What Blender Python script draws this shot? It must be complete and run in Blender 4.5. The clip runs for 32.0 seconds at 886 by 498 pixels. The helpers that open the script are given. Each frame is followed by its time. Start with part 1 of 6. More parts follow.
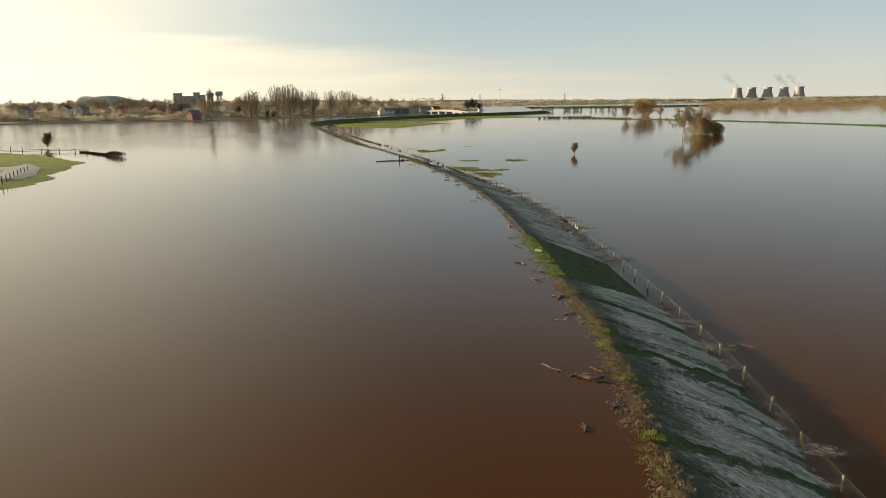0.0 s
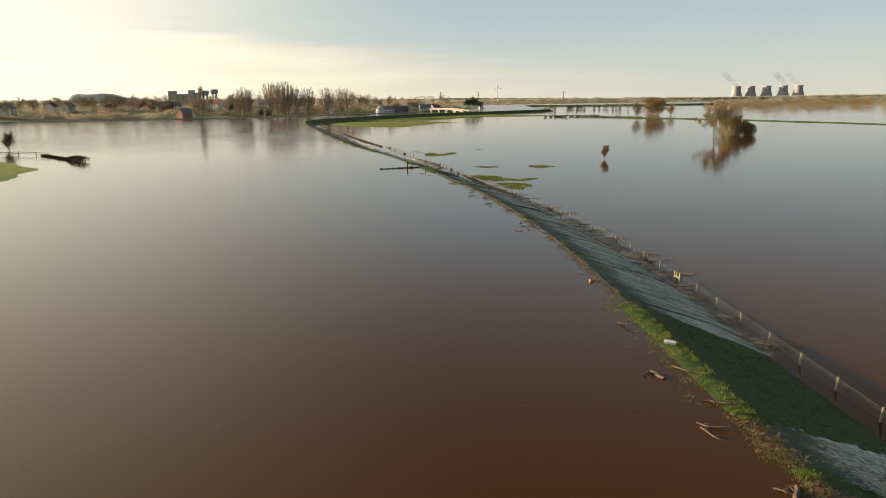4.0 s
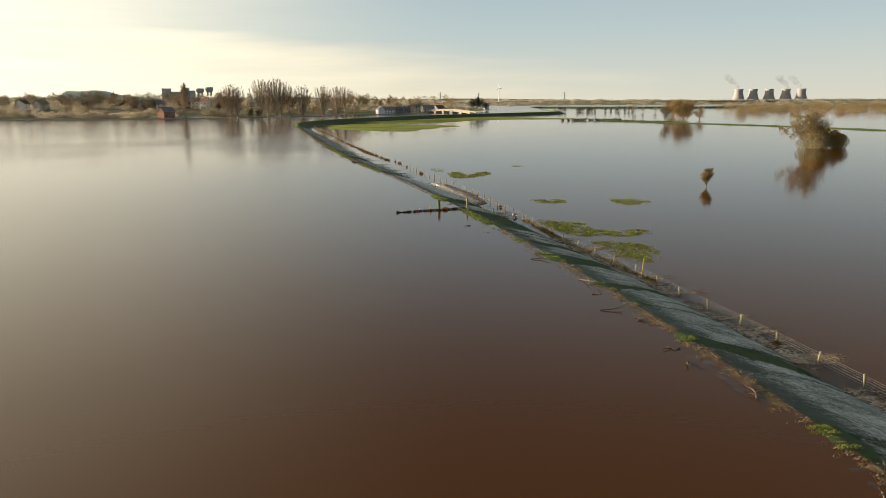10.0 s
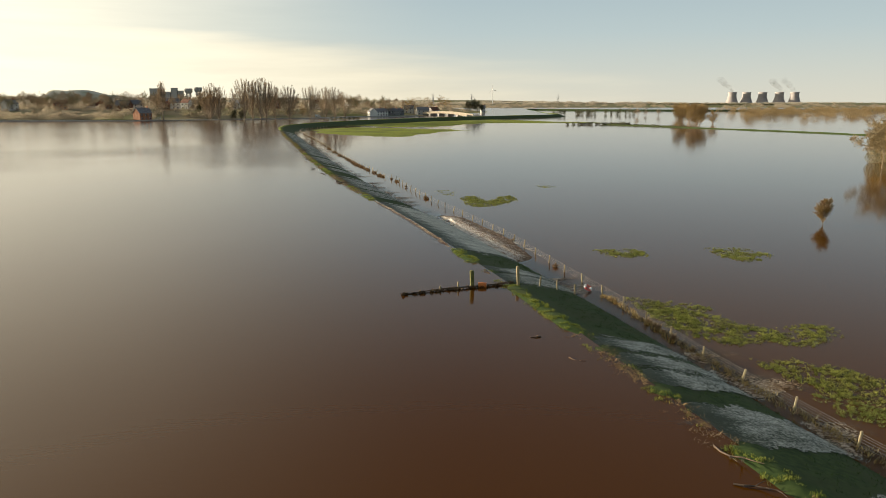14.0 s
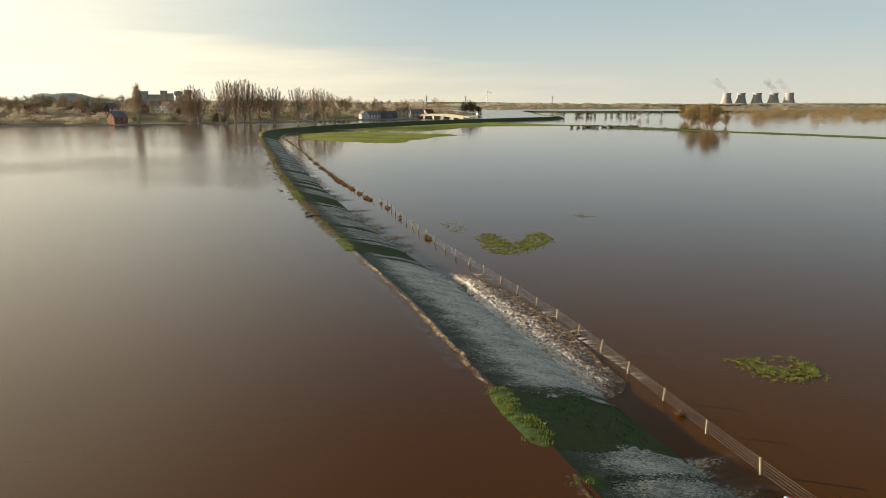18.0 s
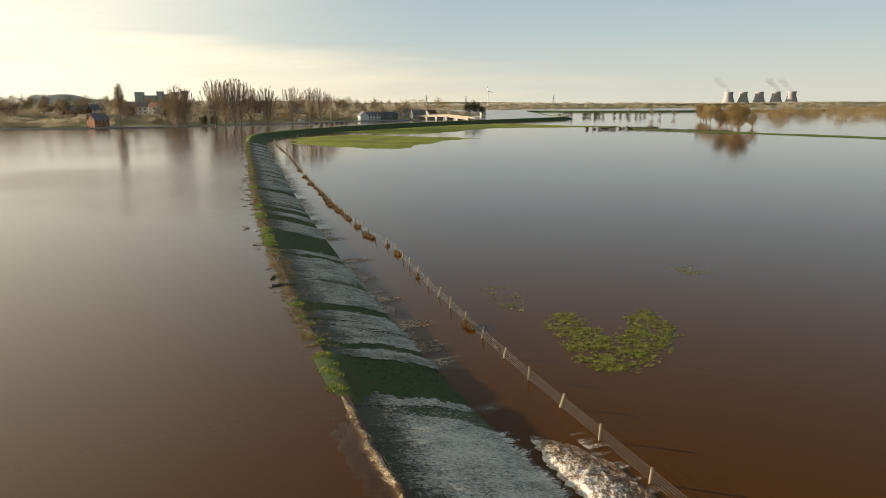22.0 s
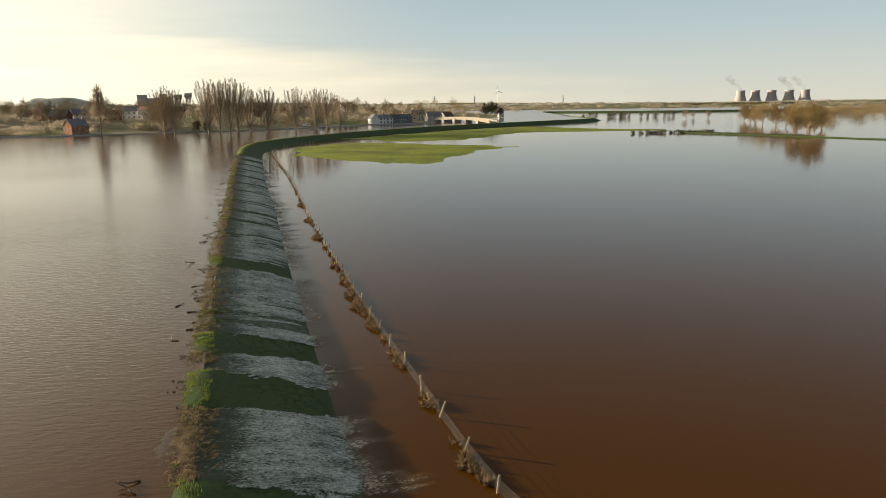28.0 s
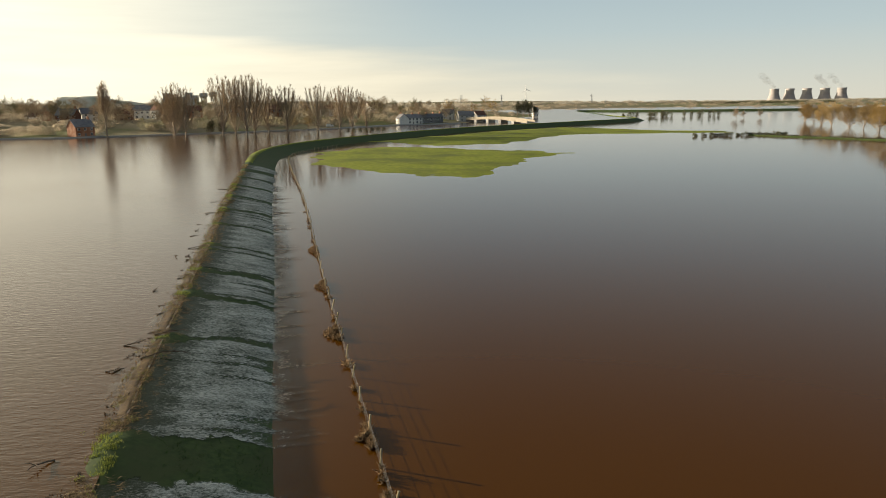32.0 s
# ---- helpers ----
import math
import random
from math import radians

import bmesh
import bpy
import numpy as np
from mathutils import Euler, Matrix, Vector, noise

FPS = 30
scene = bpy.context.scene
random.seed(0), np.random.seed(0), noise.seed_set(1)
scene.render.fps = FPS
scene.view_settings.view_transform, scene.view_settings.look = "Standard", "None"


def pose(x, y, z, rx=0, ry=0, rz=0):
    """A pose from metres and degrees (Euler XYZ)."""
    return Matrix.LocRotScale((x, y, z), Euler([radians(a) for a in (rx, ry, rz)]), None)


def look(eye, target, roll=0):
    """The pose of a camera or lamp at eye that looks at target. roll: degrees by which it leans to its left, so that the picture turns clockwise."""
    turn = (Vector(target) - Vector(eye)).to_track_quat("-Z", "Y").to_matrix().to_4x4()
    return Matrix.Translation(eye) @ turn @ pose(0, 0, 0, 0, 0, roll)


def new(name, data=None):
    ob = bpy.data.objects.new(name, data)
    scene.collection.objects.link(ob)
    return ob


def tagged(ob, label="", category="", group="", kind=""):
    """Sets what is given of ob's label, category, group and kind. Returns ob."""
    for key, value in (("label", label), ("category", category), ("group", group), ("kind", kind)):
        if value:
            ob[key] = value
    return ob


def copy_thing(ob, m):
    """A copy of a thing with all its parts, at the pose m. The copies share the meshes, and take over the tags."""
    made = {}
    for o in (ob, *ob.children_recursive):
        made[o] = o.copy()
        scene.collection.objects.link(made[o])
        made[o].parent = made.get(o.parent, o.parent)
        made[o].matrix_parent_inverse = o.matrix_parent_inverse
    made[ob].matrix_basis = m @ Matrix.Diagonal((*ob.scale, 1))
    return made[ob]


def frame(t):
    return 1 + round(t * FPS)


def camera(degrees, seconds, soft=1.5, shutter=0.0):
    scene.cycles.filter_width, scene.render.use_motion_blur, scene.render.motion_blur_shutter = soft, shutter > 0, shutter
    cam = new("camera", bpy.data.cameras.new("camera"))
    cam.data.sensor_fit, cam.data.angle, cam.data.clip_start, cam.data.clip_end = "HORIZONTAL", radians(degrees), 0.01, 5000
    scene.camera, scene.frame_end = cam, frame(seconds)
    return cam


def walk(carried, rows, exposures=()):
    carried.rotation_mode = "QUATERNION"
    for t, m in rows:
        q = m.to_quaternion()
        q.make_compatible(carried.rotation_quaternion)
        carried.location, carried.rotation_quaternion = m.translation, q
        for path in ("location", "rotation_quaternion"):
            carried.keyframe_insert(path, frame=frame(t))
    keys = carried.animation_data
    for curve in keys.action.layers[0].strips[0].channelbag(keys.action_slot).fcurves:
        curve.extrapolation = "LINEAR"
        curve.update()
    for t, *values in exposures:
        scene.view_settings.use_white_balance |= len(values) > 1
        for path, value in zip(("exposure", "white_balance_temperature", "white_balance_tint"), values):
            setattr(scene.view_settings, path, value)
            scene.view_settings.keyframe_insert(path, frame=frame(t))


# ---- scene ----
from mathutils.geometry import tessellate_polygon

cam = camera(64.0, 32.0, soft=0.7)
PATH = [
    (0, (2.239, 5.827, 15.182), (2.413, 7.777, 14.775), -0.9),
    (1, (1.802, 11.402, 15.128), (1.98, 13.352, 14.72), -1.0),
    (2, (1.556, 17.417, 15.0), (1.735, 19.367, 14.592), -1.1),
    (3, (1.311, 23.898, 14.81), (1.491, 25.848, 14.402), -1.1),
    (5.5, (0.155, 44.269, 15.077), (0.341, 46.216, 14.659), -0.4),
    (6, (0.017, 48.496, 15.084), (0.202, 50.444, 14.669), -0.7),
    (7, (-0.147, 57.15, 15.043), (0.038, 59.098, 14.628), -0.5),
    (8, (-0.47, 65.941, 15.165), (-0.281, 67.888, 14.748), -0.2),
    (9, (-0.801, 74.993, 15.246), (-0.61, 76.94, 14.829), -0.1),
    (10, (-0.902, 84.374, 15.238), (-0.71, 86.322, 14.827), -0.3),
    (11, (-1.155, 93.72, 15.326), (-0.957, 95.666, 14.912), 0.0),
    (12, (-1.108, 103.026, 15.31), (-0.904, 104.973, 14.899), -0.0),
    (13, (-0.978, 111.854, 15.372), (-0.767, 113.801, 14.962), 0.0),
    (14, (-0.611, 120.198, 15.46), (-0.395, 122.144, 15.053), -0.0),
    (14.5, (-0.38, 124.373, 15.479), (-0.161, 126.319, 15.072), 0.1),
    (16.5, (0.715, 140.828, 15.468), (0.944, 142.774, 15.064), -0.1),
    (17, (0.986, 144.789, 15.482), (1.216, 146.734, 15.079), -0.1),
    (18, (1.31, 152.543, 15.615), (1.543, 154.488, 15.213), -0.2),
    (19, (1.52, 160.238, 15.826), (1.755, 162.183, 15.422), -0.2),
    (20, (1.698, 168.213, 15.891), (1.935, 170.157, 15.488), -0.4),
    (21, (1.802, 177.001, 15.848), (2.038, 178.946, 15.445), -0.4),
    (22, (1.706, 186.132, 15.748), (1.94, 188.077, 15.346), -0.4),
    (23, (1.367, 195.159, 15.738), (1.598, 197.104, 15.335), -0.4),
    (24, (0.822, 204.128, 15.764), (1.05, 206.074, 15.361), -0.6),
    (25, (0.293, 213.025, 15.99), (0.517, 214.972, 15.588), -0.5),
    (27.5, (-1.221, 236.672, 16.188), (-1.003, 238.620, 15.788), -0.7),
    (28, (-1.621, 241.593, 16.333), (-1.404, 243.541, 15.933), -0.8),
    (28.5, (-1.915, 246.608, 16.346), (-1.699, 248.555, 15.945), -0.8),
    (29, (-2.208, 251.608, 16.428), (-2.000, 253.556, 16.026), -0.9),
    (29.5, (-2.450, 256.487, 16.468), (-2.256, 258.436, 16.067), -0.8),
    (30, (-2.585, 261.283, 16.506), (-2.401, 263.233, 16.104), -0.9),
    (30.5, (-2.848, 265.962, 16.589), (-2.662, 267.912, 16.188), -0.9),
    (31, (-3.000, 270.719, 16.623), (-2.827, 272.670, 16.221), -0.9),
    (31.5, (-3.097, 275.480, 16.673), (-2.940, 277.433, 16.271), -0.8),
    (32, (-3.329, 280.408, 16.636), (-3.179, 282.361, 16.233), -0.8),
]
walk(cam, [(t, look(eye, target, roll)) for t, eye, target, roll in PATH])

# ---- world, sun ----
SUN_AZ, SUN_EL = -65.0, 11.0          # bearing from +Y (clockwise positive), elevation
scene.view_settings.exposure = 0.85
world = bpy.data.worlds.new("world")
scene.world = world
world.use_nodes = True
wn, wl = world.node_tree.nodes, world.node_tree.links
wn.clear()
w_out = wn.new("ShaderNodeOutputWorld")
w_bg = wn.new("ShaderNodeBackground")
w_sky = wn.new("ShaderNodeTexSky")
w_sky.sky_type = "NISHITA"
w_sky.sun_disc = False
w_sky.sun_elevation = radians(SUN_EL)
w_sky.sun_rotation = radians(SUN_AZ)
w_sky.altitude, w_sky.air_density, w_sky.dust_density, w_sky.ozone_density = 30, 1.0, 0.6, 1.5
w_bg.inputs["Strength"].default_value = 0.07
wl.new(w_sky.outputs[0], w_bg.inputs["Color"])
# a thin veil of high cloud with a slanting edge, cream towards the sun
w_co = wn.new("ShaderNodeTexCoord")
w_dot = wn.new("ShaderNodeVectorMath")
w_dot.operation = "DOT_PRODUCT"
w_dot.inputs[1].default_value = (-0.188, 0.072, -0.98)
wl.new(w_co.outputs["Generated"], w_dot.inputs[0])
w_map = wn.new("ShaderNodeMapping")
w_map.inputs["Scale"].default_value = (0.8, 0.8, 9.0)
w_map.inputs["Rotation"].default_value = (0, radians(6), 0)
wl.new(w_co.outputs["Generated"], w_map.inputs["Vector"])
w_noise = wn.new("ShaderNodeTexNoise")
w_noise.inputs["Scale"].default_value, w_noise.inputs["Detail"].default_value = 2.4, 6
wl.new(w_map.outputs[0], w_noise.inputs["Vector"])
w_sum = wn.new("ShaderNodeMath")
w_sum.operation = "MULTIPLY_ADD"
w_sum.inputs[1].default_value = 0.15
wl.new(w_noise.outputs["Fac"], w_sum.inputs[0])
wl.new(w_dot.outputs["Value"], w_sum.inputs[2])
w_edge = wn.new("ShaderNodeMapRange")
w_edge.interpolation_type = "SMOOTHSTEP"
w_edge.inputs["From Min"].default_value, w_edge.inputs["From Max"].default_value = 0.045, 0.125
w_edge.inputs["To Max"].default_value = 0.8
wl.new(w_sum.outputs[0], w_edge.inputs["Value"])
w_sd = wn.new("ShaderNodeVectorMath")
w_sd.operation = "DOT_PRODUCT"
w_sd.inputs[1].default_value = (math.sin(radians(SUN_AZ)), math.cos(radians(SUN_AZ)), 0.12)
wl.new(w_co.outputs["Generated"], w_sd.inputs[0])
w_glow = wn.new("ShaderNodeMapRange")
w_glow.interpolation_type = "SMOOTHSTEP"
w_glow.inputs["From Min"].default_value, w_glow.inputs["From Max"].default_value = 0.28, 1.0
w_glow.inputs["To Max"].default_value = 1.0
wl.new(w_sd.outputs["Value"], w_glow.inputs["Value"])
w_max = wn.new("ShaderNodeMath")
w_max.operation = "MAXIMUM"
wl.new(w_edge.outputs[0], w_max.inputs[0])
wl.new(w_glow.outputs[0], w_max.inputs[1])
w_veil = wn.new("ShaderNodeBackground")
w_veil.inputs["Color"].default_value = (0.535, 0.487, 0.368, 1)
w_power = wn.new("ShaderNodeMath")
w_power.operation = "MULTIPLY_ADD"
w_power.inputs[1].default_value, w_power.inputs[2].default_value = 0.62, 0.92
wl.new(w_glow.outputs[0], w_power.inputs[0])
# fine streaks in the veil
w_fib = wn.new("ShaderNodeTexNoise")
w_fib.inputs["Scale"].default_value, w_fib.inputs["Detail"].default_value, w_fib.inputs["Roughness"].default_value = 5.0, 5, 0.6
wl.new(w_map.outputs[0], w_fib.inputs["Vector"])
w_fm = wn.new("ShaderNodeMath")
w_fm.operation = "MULTIPLY_ADD"
w_fm.inputs[1].default_value, w_fm.inputs[2].default_value = 0.34, 0.86
wl.new(w_fib.outputs["Fac"], w_fm.inputs[0])
w_fs = wn.new("ShaderNodeMath")
w_fs.operation = "MULTIPLY"
wl.new(w_power.outputs[0], w_fs.inputs[0])
wl.new(w_fm.outputs[0], w_fs.inputs[1])
wl.new(w_fs.outputs[0], w_veil.inputs["Strength"])
# pale haze low over the horizon all round
w_sep = wn.new("ShaderNodeSeparateXYZ")
wl.new(w_co.outputs["Generated"], w_sep.inputs[0])
w_low = wn.new("ShaderNodeMapRange")
w_low.interpolation_type = "SMOOTHSTEP"
w_low.inputs["From Min"].default_value, w_low.inputs["From Max"].default_value = 0.8, 0.15
w_low.inputs["To Max"].default_value = 0.92
wl.new(w_sep.outputs["Z"], w_low.inputs["Value"])
w_ramp = wn.new("ShaderNodeValToRGB")
w_ramp.color_ramp.elements[0].position, w_ramp.color_ramp.elements[1].position = 0.0, 0.45
w_ramp.color_ramp.elements[0].color, w_ramp.color_ramp.elements[1].color = (0.405, 0.395, 0.335, 1), (0.092, 0.099, 0.100, 1)
w_el = w_ramp.color_ramp.elements.new(0.20)
w_el.color = (0.20, 0.265, 0.300, 1)
w_el = w_ramp.color_ramp.elements.new(0.09)
w_el.color = (0.285, 0.335, 0.34, 1)
wl.new(w_sep.outputs["Z"], w_ramp.inputs[0])
w_haze = wn.new("ShaderNodeBackground")
wl.new(w_ramp.outputs[0], w_haze.inputs["Color"])
w_mix0 = wn.new("ShaderNodeMixShader")
wl.new(w_low.outputs[0], w_mix0.inputs[0])
wl.new(w_bg.outputs[0], w_mix0.inputs[1])
wl.new(w_haze.outputs[0], w_mix0.inputs[2])
w_mix = wn.new("ShaderNodeMixShader")
wl.new(w_max.outputs[0], w_mix.inputs[0])
wl.new(w_mix0.outputs[0], w_mix.inputs[1])
wl.new(w_veil.outputs[0], w_mix.inputs[2])
wl.new(w_mix.outputs[0], w_out.inputs["Surface"])

sun = new("sun", bpy.data.lights.new("sun", "SUN"))
sun.data.energy, sun.data.angle, sun.data.color = 5.0, radians(0.6), (1.0, 0.86, 0.66)
sd = Vector((math.sin(radians(SUN_AZ)) * math.cos(radians(SUN_EL)), math.cos(radians(SUN_AZ)) * math.cos(radians(SUN_EL)), math.sin(radians(SUN_EL))))
sun.matrix_world = look(sd * 500, (0, 0, 0))


# ---- materials ----
def material(name, rough=0.8, spec=0.3):
    m = bpy.data.materials.new(name)
    m.use_nodes = True
    b = m.node_tree.nodes["Principled BSDF"]
    b.inputs["Roughness"].default_value = rough
    b.inputs["Specular IOR Level"].default_value = spec
    return m, m.node_tree.nodes, m.node_tree.links, b


def mottled(name, a, b, scale, rough=0.8, spec=0.2, bump=0.0, detail=6.0, stretch=(1, 1, 1), c=None, scale2=None, per_object=0.0, per_island=0.0, thin=0.0):
    """Two colours mixed by noise, a third at a second scale, optional bump and variation from piece to piece; thin: light passing through blades and twigs."""
    m, n, l, bs = material(name, rough, spec)
    co = n.new("ShaderNodeTexCoord")
    mp = n.new("ShaderNodeMapping")
    mp.inputs["Scale"].default_value = stretch
    l.new(co.outputs["Object"], mp.inputs["Vector"])
    no = n.new("ShaderNodeTexNoise")
    no.inputs["Scale"].default_value, no.inputs["Detail"].default_value = scale, detail
    l.new(mp.outputs[0], no.inputs["Vector"])
    rp = n.new("ShaderNodeValToRGB")
    rp.color_ramp.elements[0].position, rp.color_ramp.elements[1].position = 0.35, 0.65
    rp.color_ramp.elements[0].color, rp.color_ramp.elements[1].color = (*a, 1), (*b, 1)
    l.new(no.outputs["Fac"], rp.inputs[0])
    col = rp.outputs[0]
    if c:
        no2 = n.new("ShaderNodeTexNoise")
        no2.inputs["Scale"].default_value, no2.inputs["Detail"].default_value = scale2 or scale * 0.15, 4
        l.new(mp.outputs[0], no2.inputs["Vector"])
        r2 = n.new("ShaderNodeMapRange")
        r2.inputs["From Min"].default_value, r2.inputs["From Max"].default_value = 0.45, 0.65
        l.new(no2.outputs["Fac"], r2.inputs["Value"])
        mx = n.new("ShaderNodeMix")
        mx.data_type = "RGBA"
        l.new(r2.outputs[0], mx.inputs["Factor"])
        l.new(col, mx.inputs["A"])
        mx.inputs["B"].default_value = (*c, 1)
        col = mx.outputs["Result"]
    for amount, node, out in ((per_object, "ShaderNodeObjectInfo", "Random"), (per_island, "ShaderNodeNewGeometry", "Random Per Island")):
        if amount:
            inf = n.new(node)
            r3 = n.new("ShaderNodeMapRange")
            r3.inputs["To Min"].default_value, r3.inputs["To Max"].default_value = 1 - amount, 1 + amount
            l.new(inf.outputs[out], r3.inputs["Value"])
            hs = n.new("ShaderNodeHueSaturation")
            l.new(r3.outputs[0], hs.inputs["Value"])
            l.new(col, hs.inputs["Color"])
            col = hs.outputs[0]
    l.new(col, bs.inputs["Base Color"])
    if bump:
        bp = n.new("ShaderNodeBump")
        bp.inputs["Strength"].default_value, bp.inputs["Distance"].default_value = min(1.0, bump * 4), bump
        l.new(no.outputs["Fac"], bp.inputs["Height"])
        l.new(bp.outputs[0], bs.inputs["Normal"])
    if thin:
        tl, ms = n.new("ShaderNodeBsdfTranslucent"), n.new("ShaderNodeMixShader")
        ms.inputs[0].default_value = thin
        l.new(col, tl.inputs["Color"])
        l.new(bs.outputs[0], ms.inputs[1])
        l.new(tl.outputs[0], ms.inputs[2])
        l.new(ms.outputs[0], n["Material Output"].inputs["Surface"])
    return m


def water_material(name, a, b, ripple, patch_scale, gloss=0.22, windy=None):
    """Silty water: brown body colour, sharp reflections, fine wind ripples that come and go in patches."""
    m, n, l, bs = material(name, 0.09, gloss)
    bs.inputs["IOR"].default_value = 1.333
    bs.inputs["Roughness"].default_value = 0.11 if windy else 0.08
    co = n.new("ShaderNodeTexCoord")
    big = n.new("ShaderNodeTexNoise")
    big.inputs["Scale"].default_value, big.inputs["Detail"].default_value = patch_scale, 3
    l.new(co.outputs["Object"], big.inputs["Vector"])
    mx = n.new("ShaderNodeMix")
    mx.data_type = "RGBA"
    mx.inputs["A"].default_value, mx.inputs["B"].default_value = (*a, 1), (*b, 1)
    l.new(big.outputs["Fac"], mx.inputs["Factor"])
    l.new(mx.outputs["Result"], bs.inputs["Base Color"])
    fine = n.new("ShaderNodeTexNoise")
    fine.inputs["Scale"].default_value, fine.inputs["Detail"].default_value = 2.2, 3
    mp = n.new("ShaderNodeMapping")
    mp.inputs["Scale"].default_value = (0.6, 1.6, 1.0)
    mp.inputs["Rotation"].default_value = (0, 0, radians(20))
    l.new(co.outputs["Object"], mp.inputs["Vector"])
    l.new(mp.outputs[0], fine.inputs["Vector"])
    rr = n.new("ShaderNodeMapRange")
    rr.inputs["From Min"].default_value, rr.inputs["From Max"].default_value = 0.4, 0.7
    rr.inputs["To Min"].default_value, rr.inputs["To Max"].default_value = 0.1, 1.0
    l.new(big.outputs["Fac"], rr.inputs["Value"])
    mul = n.new("ShaderNodeMath")
    mul.operation = "MULTIPLY"
    l.new(fine.outputs["Fac"], mul.inputs[0])
    l.new(rr.outputs[0], mul.inputs[1])
    if windy:
        sy = n.new("ShaderNodeSeparateXYZ")
        l.new(co.outputs["Object"], sy.inputs[0])
        wr = n.new("ShaderNodeMapRange")
        wr.inputs["From Min"].default_value, wr.inputs["From Max"].default_value = windy[0], windy[1]
        wr.inputs["To Min"].default_value, wr.inputs["To Max"].default_value = 1.0, windy[2]
        l.new(sy.outputs["Y"], wr.inputs["Value"])
        wf = n.new("ShaderNodeMapRange")
        wf.inputs["From Min"].default_value, wf.inputs["From Max"].default_value = 330, 460
        wf.inputs["To Min"].default_value, wf.inputs["To Max"].default_value = 1.0, 0.1
        l.new(sy.outputs["Y"], wf.inputs["Value"])
        lull = n.new("ShaderNodeMath")
        lull.operation = "MULTIPLY"
        l.new(wr.outputs[0], lull.inputs[0])
        l.new(wf.outputs[0], lull.inputs[1])
        choppy = n.new("ShaderNodeMapRange")
        choppy.inputs["From Min"].default_value, choppy.inputs["From Max"].default_value = 280, 520
        choppy.inputs["To Min"].default_value, choppy.inputs["To Max"].default_value = 0.11, 0.14
        l.new(sy.outputs["Y"], choppy.inputs["Value"])
        l.new(choppy.outputs[0], bs.inputs["Roughness"])
        gust = n.new("ShaderNodeMath")
        gust.operation = "MULTIPLY"
        l.new(mul.outputs[0], gust.inputs[0])
        l.new(lull.outputs[0], gust.inputs[1])
        mul = gust
    bp = n.new("ShaderNodeBump")
    bp.inputs["Strength"].default_value, bp.inputs["Distance"].default_value = 1.0, ripple
    l.new(mul.outputs[0], bp.inputs["Height"])
    l.new(bp.outputs[0], bs.inputs["Normal"])
    return m


M_RIVER = water_material("silty_river_water", (0.060, 0.0205, 0.0006), (0.068, 0.0255, 0.0009), 0.0065, 0.012, 0.38, (225, 275, 9.0))
M_FIELD = water_material("silty_flood_water", (0.065, 0.0235, 0.0008), (0.078, 0.0305, 0.0014), 0.003, 0.015)
M_GROUND = mottled("far_fields", (0.15, 0.13, 0.08), (0.23, 0.195, 0.12), 0.004, 0.95, 0.1, c=(0.13, 0.15, 0.055), scale2=0.0015)
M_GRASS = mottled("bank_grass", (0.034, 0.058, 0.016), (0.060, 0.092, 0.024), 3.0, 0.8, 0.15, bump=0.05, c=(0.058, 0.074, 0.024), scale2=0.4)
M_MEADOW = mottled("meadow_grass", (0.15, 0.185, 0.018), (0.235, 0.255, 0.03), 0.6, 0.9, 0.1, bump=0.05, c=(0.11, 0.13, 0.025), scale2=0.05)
M_POST = mottled("weathered_post_timber", (0.30, 0.24, 0.13), (0.44, 0.36, 0.21), 9, 0.8, 0.2, bump=0.01, stretch=(3, 3, 0.4), per_object=0.25)
M_WIRE = mottled("rusted_wire", (0.14, 0.12, 0.10), (0.22, 0.19, 0.15), 20, 0.5, 0.5)
M_BARK = mottled("grey_bark", (0.273, 0.221, 0.163), (0.403, 0.325, 0.24), 2.0, 0.9, 0.1, per_object=0.2)
M_TWIG = mottled("bare_twigs", (0.362, 0.294, 0.206), (0.5, 0.406, 0.288), 0.6, 0.9, 0.1, per_object=0.15, thin=0.5)
M_PALETWIG = mottled("pale_twigs", (0.36, 0.28, 0.15), (0.48, 0.38, 0.21), 0.6, 0.9, 0.1, per_island=0.2, thin=0.3)
M_RUST = mottled("russet_twigs", (0.30, 0.215, 0.095), (0.41, 0.295, 0.135), 0.3, 0.9, 0.1, per_object=0.15, thin=0.35)
M_CONC = mottled("tower_concrete", (0.36, 0.32, 0.30), (0.43, 0.39, 0.365), 0.02, 0.9, 0.1)


# ---- mesh helpers ----
def mesh_object(name, verts, faces, mat, smooth=False):
    me = bpy.data.meshes.new(name)
    me.from_pydata([tuple(v) for v in verts], [], faces)
    me.update()
    if smooth:
        me.polygons.foreach_set("use_smooth", [True] * len(me.polygons))
    me.materials.append(mat)
    return new(name, me)


def piece(name, verts, faces, mat, parent, label="", smooth=False):
    ob = mesh_object(name, verts, faces, mat, smooth)
    ob.parent = parent
    if label:
        ob["label"] = label
    return ob


def empty(name, m, label, category, group=""):
    ob = new(name)
    ob.matrix_basis = m
    return tagged(ob, label, category, group)


